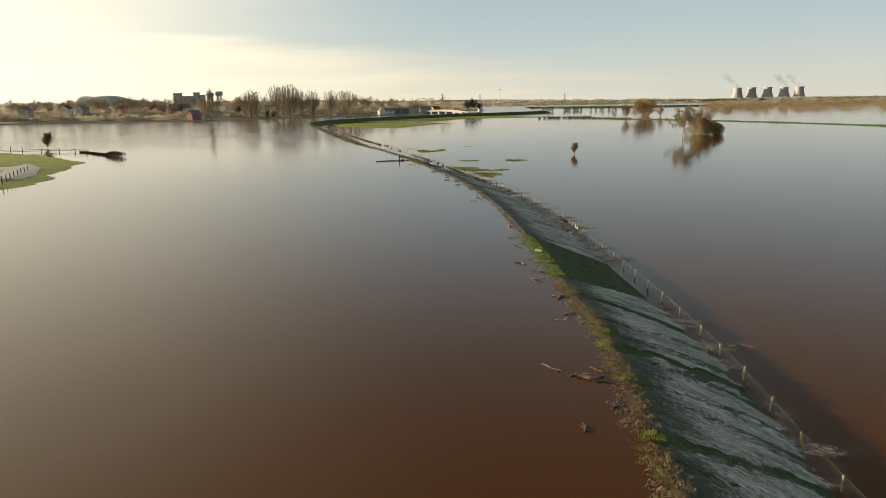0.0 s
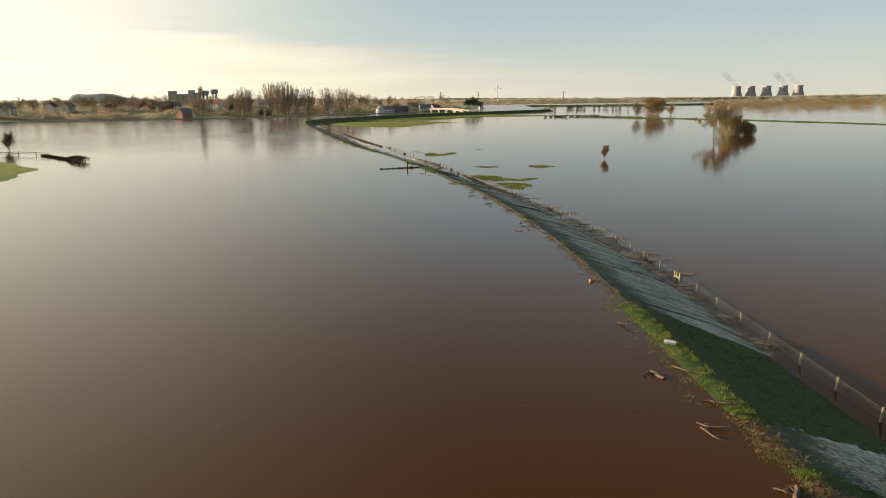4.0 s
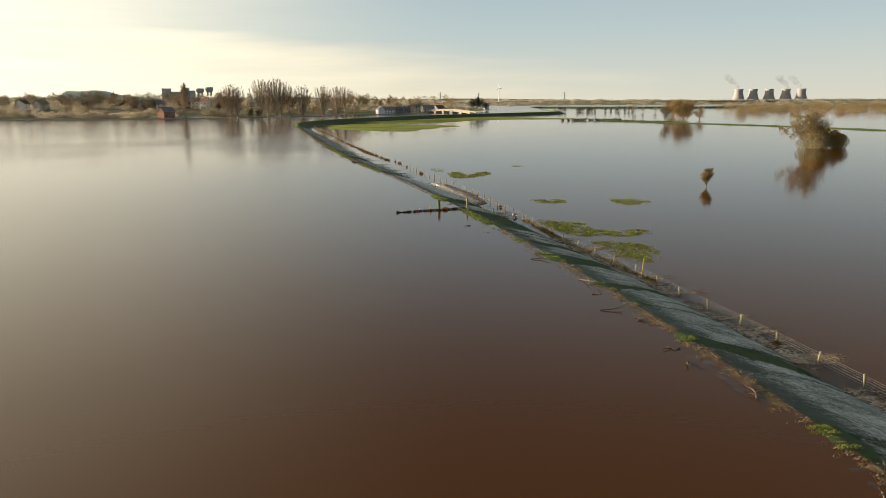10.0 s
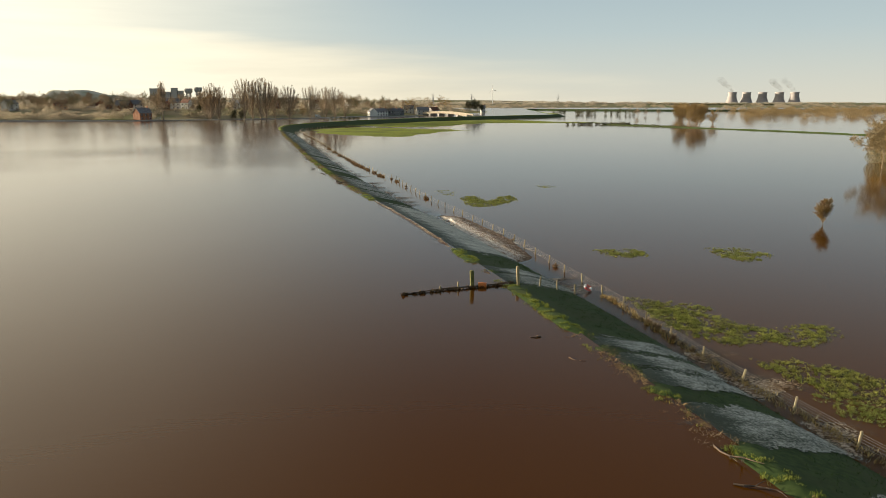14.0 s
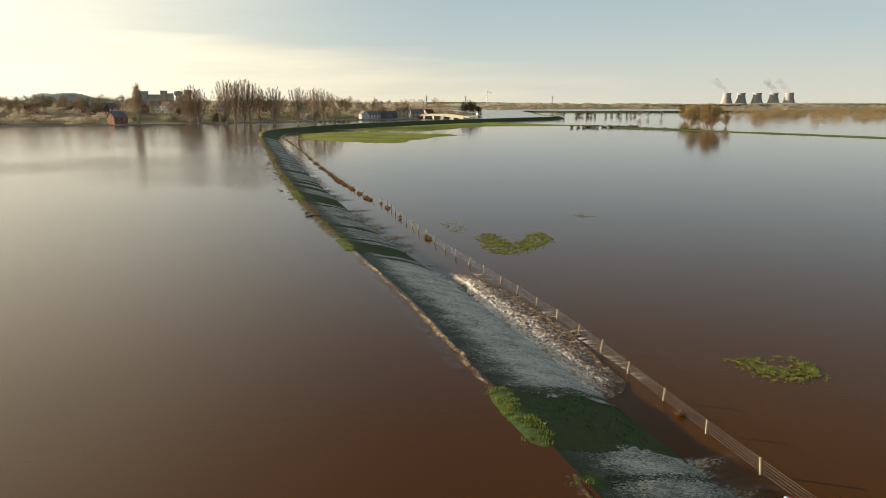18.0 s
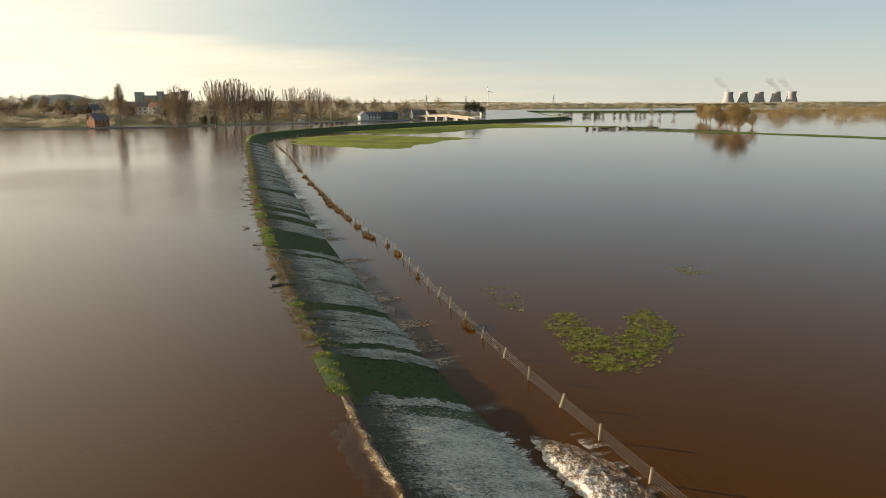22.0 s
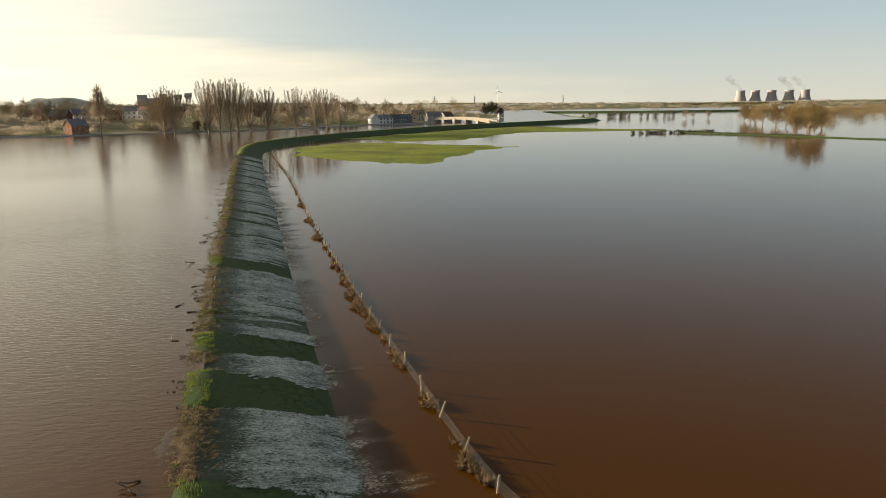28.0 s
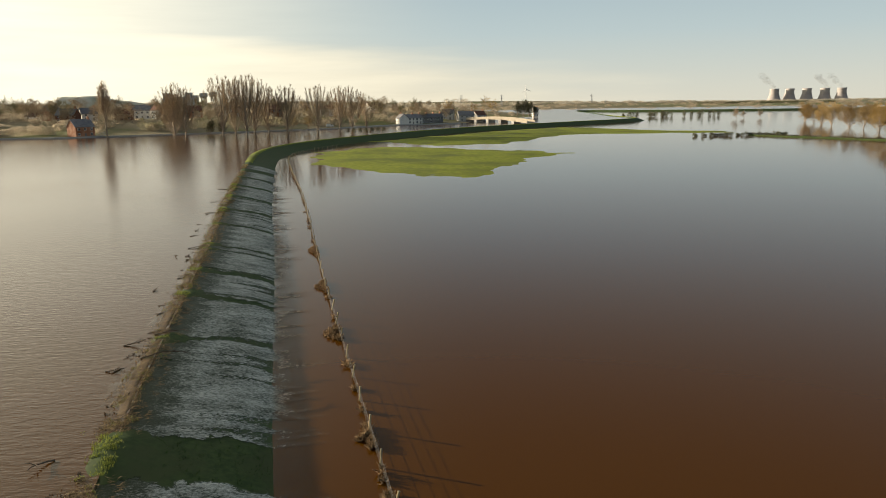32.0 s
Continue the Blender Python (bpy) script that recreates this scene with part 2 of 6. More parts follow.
class Soup:
    """Vertices and faces gathered for one mesh."""

    def __init__(self):
        self.v, self.f = [], []

    def tube(self, pts, radii, sides=5, cap=True):
        n0 = len(self.v)
        for k, p in enumerate(pts):
            a = Vector(pts[max(k - 1, 0)])
            b = Vector(pts[min(k + 1, len(pts) - 1)])
            d = (b - a).normalized() if (b - a).length > 1e-9 else Vector((0, 0, 1))
            x = d.orthogonal().normalized() if abs(d.z) < 0.9 else d.cross(Vector((0, 1, 0))).normalized()
            y = d.cross(x)
            for j in range(sides):
                t = 2 * math.pi * j / sides
                self.v.append(Vector(p) + (x * math.cos(t) + y * math.sin(t)) * radii[k])
        for k in range(len(pts) - 1):
            for j in range(sides):
                a, b = n0 + k * sides + j, n0 + k * sides + (j + 1) % sides
                self.f.append((a, b, b + sides, a + sides))
        if cap:
            self.f.append(tuple(range(n0 + sides - 1, n0 - 1, -1)))
            self.f.append(tuple(range(n0 + (len(pts) - 1) * sides, n0 + len(pts) * sides)))

    def box(self, lo, hi, m=None):
        n0 = len(self.v)
        for z in (lo[2], hi[2]):
            for x, y in ((lo[0], lo[1]), (hi[0], lo[1]), (hi[0], hi[1]), (lo[0], hi[1])):
                p = Vector((x, y, z))
                self.v.append(m @ p if m else p)
        for q in ((3, 2, 1, 0), (4, 5, 6, 7), (0, 1, 5, 4), (1, 2, 6, 5), (2, 3, 7, 6), (3, 0, 4, 7)):
            self.f.append(tuple(n0 + i for i in q))

    def poly(self, pts):
        n0 = len(self.v)
        self.v.extend(Vector(p) for p in pts)
        self.f.append(tuple(range(n0, n0 + len(pts))))


def resample(pts, step):
    """A smooth line through the given plan points, at even steps."""
    out = []
    P = [Vector((x, y, 0)) for x, y in pts]
    for k in range(len(P) - 1):
        p0, p1, p2, p3 = P[max(k - 1, 0)], P[k], P[k + 1], P[min(k + 2, len(P) - 1)]
        n = max(2, int((p2 - p1).length / min(0.5, 0.5 * step if step < 0.5 else 0.5)))
        for j in range(n):
            t = j / n
            out.append(0.5 * ((2 * p1) + (p2 - p0) * t + (2 * p0 - 5 * p1 + 4 * p2 - p3) * t * t + (3 * p1 - p0 - 3 * p2 + p3) * t ** 3))
    out.append(P[-1])
    res, acc = [out[0]], 0.0
    for a, b in zip(out, out[1:]):
        acc += (b - a).length
        if acc >= step:
            res.append(b)
            acc = 0.0
    return res


def normals(line):
    """Unit vectors to the right of the way of a plan line."""
    ns = []
    for k in range(len(line)):
        d = line[min(k + 1, len(line) - 1)] - line[max(k - 1, 0)]
        d.normalize()
        ns.append(Vector((d.y, -d.x, 0)))
    return ns


# ---- plan ----
RIVER_Z = 2.0
RIDGE = [(2, -60), (5, -30), (8.5, 0), (12.1, 28), (14.4, 42), (15.4, 55), (16.3, 70), (17.0, 85), (17.2, 96), (17.0, 108), (16.3, 122), (15.0, 136),
         (13.5, 147), (12.2, 156), (10.4, 168), (7.6, 184), (4.8, 200), (1.5, 215), (-2.9, 235), (-7.4, 259), (-12.7, 290), (-17.5, 320),
         (-22.8, 356), (-29.2, 396), (-36.2, 444), (-41.7, 485), (-44.0, 512), (-43.0, 536), (-38.5, 558), (-31, 580), (-20, 603), (-6, 630),
         (10, 656), (40, 700), (79, 740), (120, 780), (150, 808), (182, 836), (203, 864), (212, 896), (214, 936), (222, 1000), (250, 1150),
         (300, 1400), (380, 1350), (480, 1292), (620, 1265), (900, 1260)]
FENCE = [(18.3, 18), (20.0, 30.5), (21.9, 42), (22.9, 50), (24.1, 65), (24.9, 77), (25.4, 87), (25.7, 100), (25.4, 112), (24.4, 125), (23.3, 134), (22.4, 143), (21.2, 150),
         (19.8, 160), (19.0, 171), (17.9, 180), (16.9, 189), (15.8, 200), (13.2, 214), (11.2, 224), (9.3, 235), (7.2, 249), (5.4, 263), (3.3, 270), (1.0, 282), (-1.6, 296), (-3.9, 310), (-6.6, 327), (-9.4, 345), (-13.0, 370), (-17.4, 401), (-22.0, 430), (-26.2, 455), (-30.8, 484), (-34.2, 508), (-34.4, 532), (-30, 554), (-22, 574)]
ridge = resample(RIDGE, 1.0)
ridge_n = normals(ridge)

# ---- ground, waters ----
def sheet(name, mat, size, step, height):
    n = int(size / step)
    vs, fs = [], []
    for j in range(n + 1):
        for i in range(n + 1):
            x, y = -size / 2 + i * step, -size / 2 + 300 + j * step
            vs.append((x, y, height(x, y)))
    for j in range(n):
        for i in range(n):
            a = j * (n + 1) + i
            fs.append((a, a + 1, a + n + 2, a + n + 1))
    return mesh_object(name, vs, fs, mat, True)


def smooth01(a, b, x):
    t = min(1.0, max(0.0, (x - a) / (b - a)))
    return t * t * (3 - 2 * t)


def ground_height(x, y):
    r = math.hypot(x, y - 300)
    h = -1.6 + 4.6 * smooth01(1500, 2200, r)
    h += smooth01(2600, 4200, r) * (16 + 12 * noise.noise((x * 0.0006, y * 0.0006, 1.0)) + 5 * noise.noise((x * 0.002, y * 0.002, 4.0))) * (1 - 0.7 * smooth01(600, 1800, x))
    h += smooth01(2400, 3200, y) * 16 * smooth01(0, -600, x)
    return h


ground = tagged(sheet("ground", M_GROUND, 9600, 80, ground_height), "brown and green winter farmland reaching low hills", "ground", kind="structure")

n_r = len(ridge)
vs = [tuple(p + n * 0.25 + Vector((0, 0, RIVER_Z))) for p, n in zip(ridge, ridge_n)]
vs += [(900, 1700, RIVER_Z), (-1900, 1700, RIVER_Z), (-1900, -400, RIVER_Z), (2, -400, RIVER_Z)]
me = bpy.data.meshes.new("water_river")
me.from_pydata(vs, [], [t if (vs[t[1]][0] - vs[t[0]][0]) * (vs[t[2]][1] - vs[t[0]][1]) > (vs[t[1]][1] - vs[t[0]][1]) * (vs[t[2]][0] - vs[t[0]][0]) else t[::-1]
                        for t in tessellate_polygon([[Vector(v) for v in vs]])])
me.update()
me.materials.append(M_RIVER)
river = tagged(new("water_river", me), "wide brown silty river in flood, calm and reflecting the sky", "water", kind="structure")
WAVE_EDGE = [(-30.5, 400), (-37.2, 444), (-42.7, 485), (-45.0, 512), (-44.0, 536), (-39.5, 558), (-32, 580), (-21, 603), (-7, 630), (9, 656), (35, 690), (60, 720)]


def wave_edge(y):
    for (x0, y0), (x1, y1) in zip(WAVE_EDGE, WAVE_EDGE[1:]):
        if y <= y1:
            return x0 + (x1 - x0) * (y - y0) / (y1 - y0) - 3.5
    return WAVE_EDGE[-1][0]


vs, fs, rows, cols = [], [], 1150, 36
for j in range(rows + 1):
    y = 405 + 0.27 * j
    x1 = wave_edge(y)
    for i in range(cols + 1):
        x = -460 + (x1 + 460) * i / cols
        rise = smooth01(405, 470, y) * (0.55 + 0.45 * noise.noise((x * 0.012, y * 0.02, 4.0)))
        ph = 2.5 * noise.noise((x * 0.03, y * 0.02, 1.0))
        vs.append((x, y, RIVER_Z - 0.03 + 0.05 * smooth01(405, 445, y) + rise * (0.011 * math.sin(y * 3.7 + ph + 0.10 * x) + 0.014 * math.sin(y * 2.15 + 1.7 * ph - 0.13 * x))))
for j in range(rows):
    for i in range(cols):
        a = j * (cols + 1) + i
        fs.append((a, a + 1, a + cols + 2, a + cols + 1))
tagged(mesh_object("water_ripples", vs, fs, M_RIVER, True), "wind-rippled reach of the brown river below the village", "water", kind="structure")
field = mesh_object("water_field", [(-60, -400, 0), (2400, -400, 0), (2400, 1900, 0), (-60, 1900, 0)], [(0, 1, 2, 3)], M_FIELD)
tagged(field, "flooded field of still brown water mirroring the sky", "water", kind="structure")

# ---- wet and dry stretches of the bank ----
# (near, far at the crest; near, far at the foot; how dry)
DRY = [(30.9, 32.0, 29.3, 30.6, 0.7), (36.8, 37.6, 35.3, 36.2, 0.6), (41.6, 42.7, 39.3, 40.7, 0.95), (44.0, 44.6, 42.0, 42.8, 0.55), (47.0, 47.6, 44.6, 45.4, 0.5), (52.6, 53.7, 48.2, 49.5, 0.85),
       (57.3, 74.3, 56.0, 68.5, 1.0), (87, 87.8, 85, 86.4, 0.5), (99, 100, 98, 99.2, 0.5), (109, 110, 107.6, 109, 0.6), (120.6, 122.4, 117, 119.6, 0.9), (128, 128.8, 128.4, 129.4, 0.55),
       (132.8, 134.0, 134.2, 135.8, 0.85), (140.8, 144.5, 141.5, 145.6, 1.0), (149.4, 151.2, 149.2, 152.2, 0.85), (153.6, 154.2, 154, 154.8, 0.55), (156, 157.3, 156.4, 157.8, 0.65),
       (159.2, 170.8, 160.2, 172.8, 1.0), (178, 184.2, 179.1, 184.8, 1.0), (218.6, 224.3, 219.1, 224.7, 1.0), (226.0, 227.1, 226.6, 227.8, 0.85), (230, 230.7, 230.6, 231.4, 0.55),
       (234, 236, 235, 237, 0.85), (244, 244.8, 244.6, 245.6, 0.5), (253.4, 254.5, 254.0, 255.6, 0.85), (255.9, 267.6, 257.6, 267.4, 1.0), (275, 280.3, 276, 279.8, 1.0), (283.5, 287.1, 284.2, 287.6, 1.0),
       (292, 292.8, 292.6, 293.4, 0.6), (297.6, 298.3, 298.2, 299, 0.55), (307.3, 311.4, 307.9, 312.4, 1.0), (325, 326, 327.2, 328.4, 0.7), (336.2, 337.6, 336.2, 337.6, 0.8), (344.8, 346, 345.4, 347, 0.9),
       (357, 358, 357.8, 359, 0.7), (371, 372.5, 372, 373.5, 0.75), (384.4, 386.4, 385.8, 388, 0.9), (400, 402, 401, 403, 0.75), (416, 419, 417, 420, 0.85), (432, 435, 433, 436, 0.9),
       (447, 453, 448, 455, 0.9), (466, 9000, 466, 9000, 1.0)]


def drift_of(y):
    """How far the water runs along the bank for each metre down the slope."""
    return -0.5 + 0.65 * smooth01(90, 140, y)


def wetness(y, u):
    """1 where the river runs over the bank, 0 where grass stands clear; y: the ridge's y, u: metres down the slope."""
    yy = y + 0.6 * noise.noise((y * 0.35, u * 0.6, 3.0)) + 0.45 * noise.noise((y * 1.5, u * 1.3, 9.0)) + 0.3 * noise.noise((y * 3.5, u * 3.5, 5.0))
    w, f = 1.0, min(1.0, max(0.0, u / 6.5))
    for a, b, c, d, how in DRY:
        lo, hi = a + (c - a) * f, b + (d - b) * f
        if lo - 0.6 < yy < hi + 0.6:
            w = min(w, 1 - how * min(smooth01(lo - 0.3, lo + 0.3, yy), 1 - smooth01(hi - 0.3, hi + 0.3, yy)))
    if 186 < y < 216:
        return w
    s = y - drift_of(y) * u
    rib = noise.noise((s * 0.55, 7.0, u * 0.05)) + 0.5 * noise.noise((s * 1.5, 3.0, u * 0.08))
    return min(w, 1 - 0.6 * smooth01(0.2, 0.5, rib))


# ---- embankment ----
SECTION = [(-9, -1.6), (-4, -0.7), (-1.6, -0.34), (-0.6, -0.18), (0.0, -0.10), (0.5, -0.14), (0.9, -0.21), (1.6, -0.36), (2.6, -0.60), (3.9, -0.92), (5.2, -1.27), (6.4, -1.72), (7.0, -2.0), (7.8, -2.3), (10, -2.6)]


def bank_z(u):
    for (a, za), (b, zb) in zip(SECTION, SECTION[1:]):
        if u <= b:
            return RIVER_Z + za + (zb - za) * (u - a) / (b - a)
    return RIVER_Z + SECTION[-1][1]


def hump(y, u):
    """How far the crest stands up where it is dry."""
    dry = 0.22 * (1 - wetness(y, 0.5)) * (smooth01(-1.5, -0.1, u) - smooth01(0.3, 2.2, u))
    return dry + 0.38 * smooth01(462, 520, y) * (smooth01(-3.2, -0.6, u) - smooth01(1.2, 5.5, u))


vs, fs = [], []
for k, (p, n) in enumerate(zip(ridge, ridge_n)):
    for u, z in SECTION:
        w = noise.noise((p.x * 0.35, p.y * 0.35, u * 0.8)) * 0.025
        vs.append(p + n * u + Vector((0, 0, RIVER_Z + z + w + hump(p.y, u))))
ns = len(SECTION)
for k in range(n_r - 1):
    for j in range(ns - 1):
        a = k * ns + j
        fs.append((a, a + 1, a + ns + 1, a + ns))
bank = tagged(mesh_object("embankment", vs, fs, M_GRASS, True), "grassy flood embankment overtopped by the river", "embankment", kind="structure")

# added strip in lighter meadow green: paints the sunlit top of the far bank
vs, fs = [], []
far_top = [(p, n) for p, n in zip(ridge, ridge_n) if 470 < p.y < 1000]
for k, (p, n) in enumerate(far_top):
    for u in (-1.1, -0.5, 0.1, 0.7, 1.3):
        vs.append(p + n * (u + 0.2 * noise.noise((p.x * 0.2, p.y * 0.2, 3.0))) + Vector((0, 0, bank_z(u) + hump(p.y, u) + 0.05 + 0.05 * noise.noise((p.x * 0.6, p.y * 0.6, u)))))
for k in range(len(far_top) - 1):
    for j in range(4):
        a = 5 * k + j
        fs.append((a, a + 1, a + 6, a + 5))
tagged(mesh_object("bank_top", vs, fs, M_MEADOW, True), "lighter olive grass strip painting the sunlit top of the flood bank", "bank crest", kind="structure")

# ---- fence ----
fence_line = resample(FENCE, 3.6)
fence = empty("fence", Matrix(), "timber post and wire stock fence standing in flood water", "fence")
for k, p in enumerate(fence_line):
    r = random.Random(k)
    sp = Soup()
    h = (0.76 if p.y < 235 else 0.9) + r.uniform(-0.07, 0.09)
    sp.tube([(0, 0, -0.6), (0, 0, h - 0.02), (0, 0, h)], [0.06, 0.06, 0.045], 7)
    ob = piece("post", sp.v, sp.f, M_POST, fence)
    ob.matrix_basis = pose(p.x, p.y, 0, 0, r.uniform(-4, 8) if p.y < 190 else r.uniform(0, 18), 0) @ pose(0, 0, 0, r.uniform(-5, 5), 0, r.uniform(0, 90))
for hz in (0.14, 0.29, 0.44, 0.58, 0.70):
    sp = Soup()
    sp.tube([p + Vector((0, 0, hz)) for p in fence_line], [0.006] * len(fence_line), 4)
    piece("wire", sp.v, sp.f, M_WIRE, fence)

# ---- more materials ----
M_MUD = mottled("wet_mud", (0.07, 0.045, 0.022), (0.13, 0.085, 0.04), 1.2, 0.35, 0.5, bump=0.05)
# one grass in two tones: sunlit crest blades, shaded slope blades
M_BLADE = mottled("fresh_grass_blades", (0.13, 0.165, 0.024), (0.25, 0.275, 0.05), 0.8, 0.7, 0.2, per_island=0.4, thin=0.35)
M_BLADE2 = mottled("shaded_grass_blades", (0.040, 0.076, 0.020), (0.072, 0.112, 0.032), 0.8, 0.7, 0.2, per_island=0.4, thin=0.3)
M_TUSSOCK = mottled("flooded_tussock_grass", (0.13, 0.155, 0.026), (0.34, 0.36, 0.085), 1.6, 0.75, 0.15, per_island=0.55, thin=0.35)
M_REED = mottled("dead_reed_litter", (0.15, 0.105, 0.055), (0.36, 0.26, 0.13), 3.0, 0.85, 0.1, per_island=0.45, thin=0.3)
M_WOOD = mottled("drift_wood", (0.07, 0.05, 0.035), (0.17, 0.12, 0.08), 4.0, 0.8, 0.2, bump=0.02, per_object=0.4)
M_PALE = mottled("bleached_wood", (0.45, 0.40, 0.33), (0.6, 0.56, 0.48), 4.0, 0.8, 0.2)
M_BRICK = mottled("orange_brick", (0.388, 0.206, 0.125), (0.5, 0.275, 0.175), 1.5, 0.9, 0.1, c=(0.30, 0.13, 0.07), scale2=0.4, per_object=0.2)
M_RENDER = mottled("white_render", (0.68, 0.64, 0.56), (0.80, 0.77, 0.70), 0.6, 0.85, 0.2, per_object=0.15)
M_SLATE = mottled("roof_slate", (0.149, 0.142, 0.142), (0.23, 0.216, 0.203), 0.8, 0.7, 0.3, per_object=0.25)
M_TILE = mottled("roof_tile", (0.15, 0.07, 0.045), (0.22, 0.11, 0.07), 0.8, 0.8, 0.2, per_object=0.25)
M_GLASS = mottled("window_glass", (0.02, 0.025, 0.03), (0.05, 0.055, 0.06), 0.5, 0.1, 0.6)
M_WHITE = mottled("white_paint", (0.74, 0.73, 0.70), (0.82, 0.81, 0.78), 1.0, 0.5, 0.3)
M_STEEL = mottled("grey_steel", (0.30, 0.30, 0.31), (0.38, 0.38, 0.39), 1.0, 0.5, 0.5)
M_PANEL = mottled("weathered_concrete", (0.40, 0.38, 0.35), (0.50, 0.48, 0.44), 0.05, 0.9, 0.1)
M_ORANGE = mottled("orange_plastic", (0.60, 0.17, 0.03), (0.72, 0.24, 0.05), 3.0, 0.45, 0.4)
M_RED = mottled("red_paint", (0.50, 0.04, 0.03), (0.60, 0.07, 0.05), 3.0, 0.5, 0.4)
M_YELLOW = mottled("sign_timber", (0.52, 0.38, 0.09), (0.62, 0.48, 0.15), 8.0, 0.7, 0.3, stretch=(3, 3, 0.4))
M_OLIVE = mottled("olive_thicket", (0.263, 0.237, 0.144), (0.375, 0.338, 0.206), 0.3, 0.9, 0.1, per_island=0.25, thin=0.5)
M_GOLD = mottled("golden_willow_twigs", (0.33, 0.225, 0.08), (0.45, 0.31, 0.12), 0.3, 0.9, 0.1, per_island=0.2, thin=0.35)
# brown twigs, lightened in colour to stand in for haze over distance
M_BROWNWOOD = mottled("brown_wood", (0.375, 0.312, 0.225), (0.5, 0.419, 0.306), 0.05, 0.95, 0.05, per_island=0.2, thin=0.55)
M_DARKWOOD = mottled("dark_evergreen", (0.096, 0.096, 0.056), (0.16, 0.152, 0.088), 0.1, 0.95, 0.05, per_island=0.3, thin=0.3)


M_VLAND = mottled("village_rough_grass", (0.24, 0.20, 0.11), (0.33, 0.27, 0.16), 0.05, 0.95, 0.1, c=(0.19, 0.19, 0.07), scale2=0.02)
M_BEIGE = mottled("beige_stone", (0.38, 0.32, 0.24), (0.46, 0.40, 0.30), 0.4, 0.85, 0.2)
# distance haze is mixed into this pale wood colour
M_HAZEWOOD = mottled("haze_paled_wood", (0.432, 0.384, 0.306), (0.552, 0.492, 0.396), 0.01, 0.95, 0.05, per_island=0.12, thin=0.55)
M_RWOOD = mottled("russet_wood", (0.276, 0.201, 0.0978), (0.391, 0.287, 0.149), 0.02, 0.95, 0.05, per_island=0.2, thin=0.4)
M_RUSTW = mottled("red_brown_stick", (0.10, 0.065, 0.042), (0.17, 0.11, 0.07), 4.0, 0.7, 0.2)
M_MOSSPOST = mottled("mossy_post_timber", (0.10, 0.12, 0.035), (0.24, 0.21, 0.09), 5.0, 0.85, 0.1, bump=0.02)
M_LITTER = mottled("dark_drift_litter", (0.05, 0.035, 0.022), (0.12, 0.085, 0.05), 4.0, 0.85, 0.1, per_island=0.5)
M_STRAW = mottled("straw_grass", (0.34, 0.24, 0.09), (0.48, 0.36, 0.15), 2.0, 0.8, 0.1, per_island=0.4, thin=0.3)
# heap turf, its colour paled for the haze in front of it
M_SPOIL = mottled("spoil_heap_turf", (0.56, 0.504, 0.392), (0.58, 0.58, 0.476), 0.02, 0.95, 0.05, c=(0.34, 0.34, 0.22), scale2=0.01)
M_SEDGE = mottled("brown_reed_litter", (0.11, 0.073, 0.04), (0.29, 0.195, 0.105), 3.0, 0.85, 0.1, per_island=0.5, thin=0.3)
M_STEAM, _n, _l, _b = material("steam", 1.0, 0.0)
_t, _m, _lw = _n.new("ShaderNodeBsdfTransparent"), _n.new("ShaderNodeMixShader"), _n.new("ShaderNodeTexNoise")
_lw.inputs["Scale"].default_value = 0.03
_b.inputs["Base Color"].default_value = (0.5, 0.47, 0.44, 1)
_r = _n.new("ShaderNodeMapRange")
_r.inputs["From Min"].default_value, _r.inputs["From Max"].default_value = 0.35, 0.7
_r.inputs["To Min"].default_value, _r.inputs["To Max"].default_value = 0.0, 0.10
_co = _n.new("ShaderNodeTexCoord")
_l.new(_co.outputs["Object"], _lw.inputs["Vector"])
_l.new(_lw.outputs["Fac"], _r.inputs["Value"])
_l.new(_r.outputs[0], _m.inputs[0])
_l.new(_t.outputs[0], _m.inputs[1])
_l.new(_b.outputs[0], _m.inputs[2])
_l.new(_m.outputs[0], _n["Material Output"].inputs["Surface"])


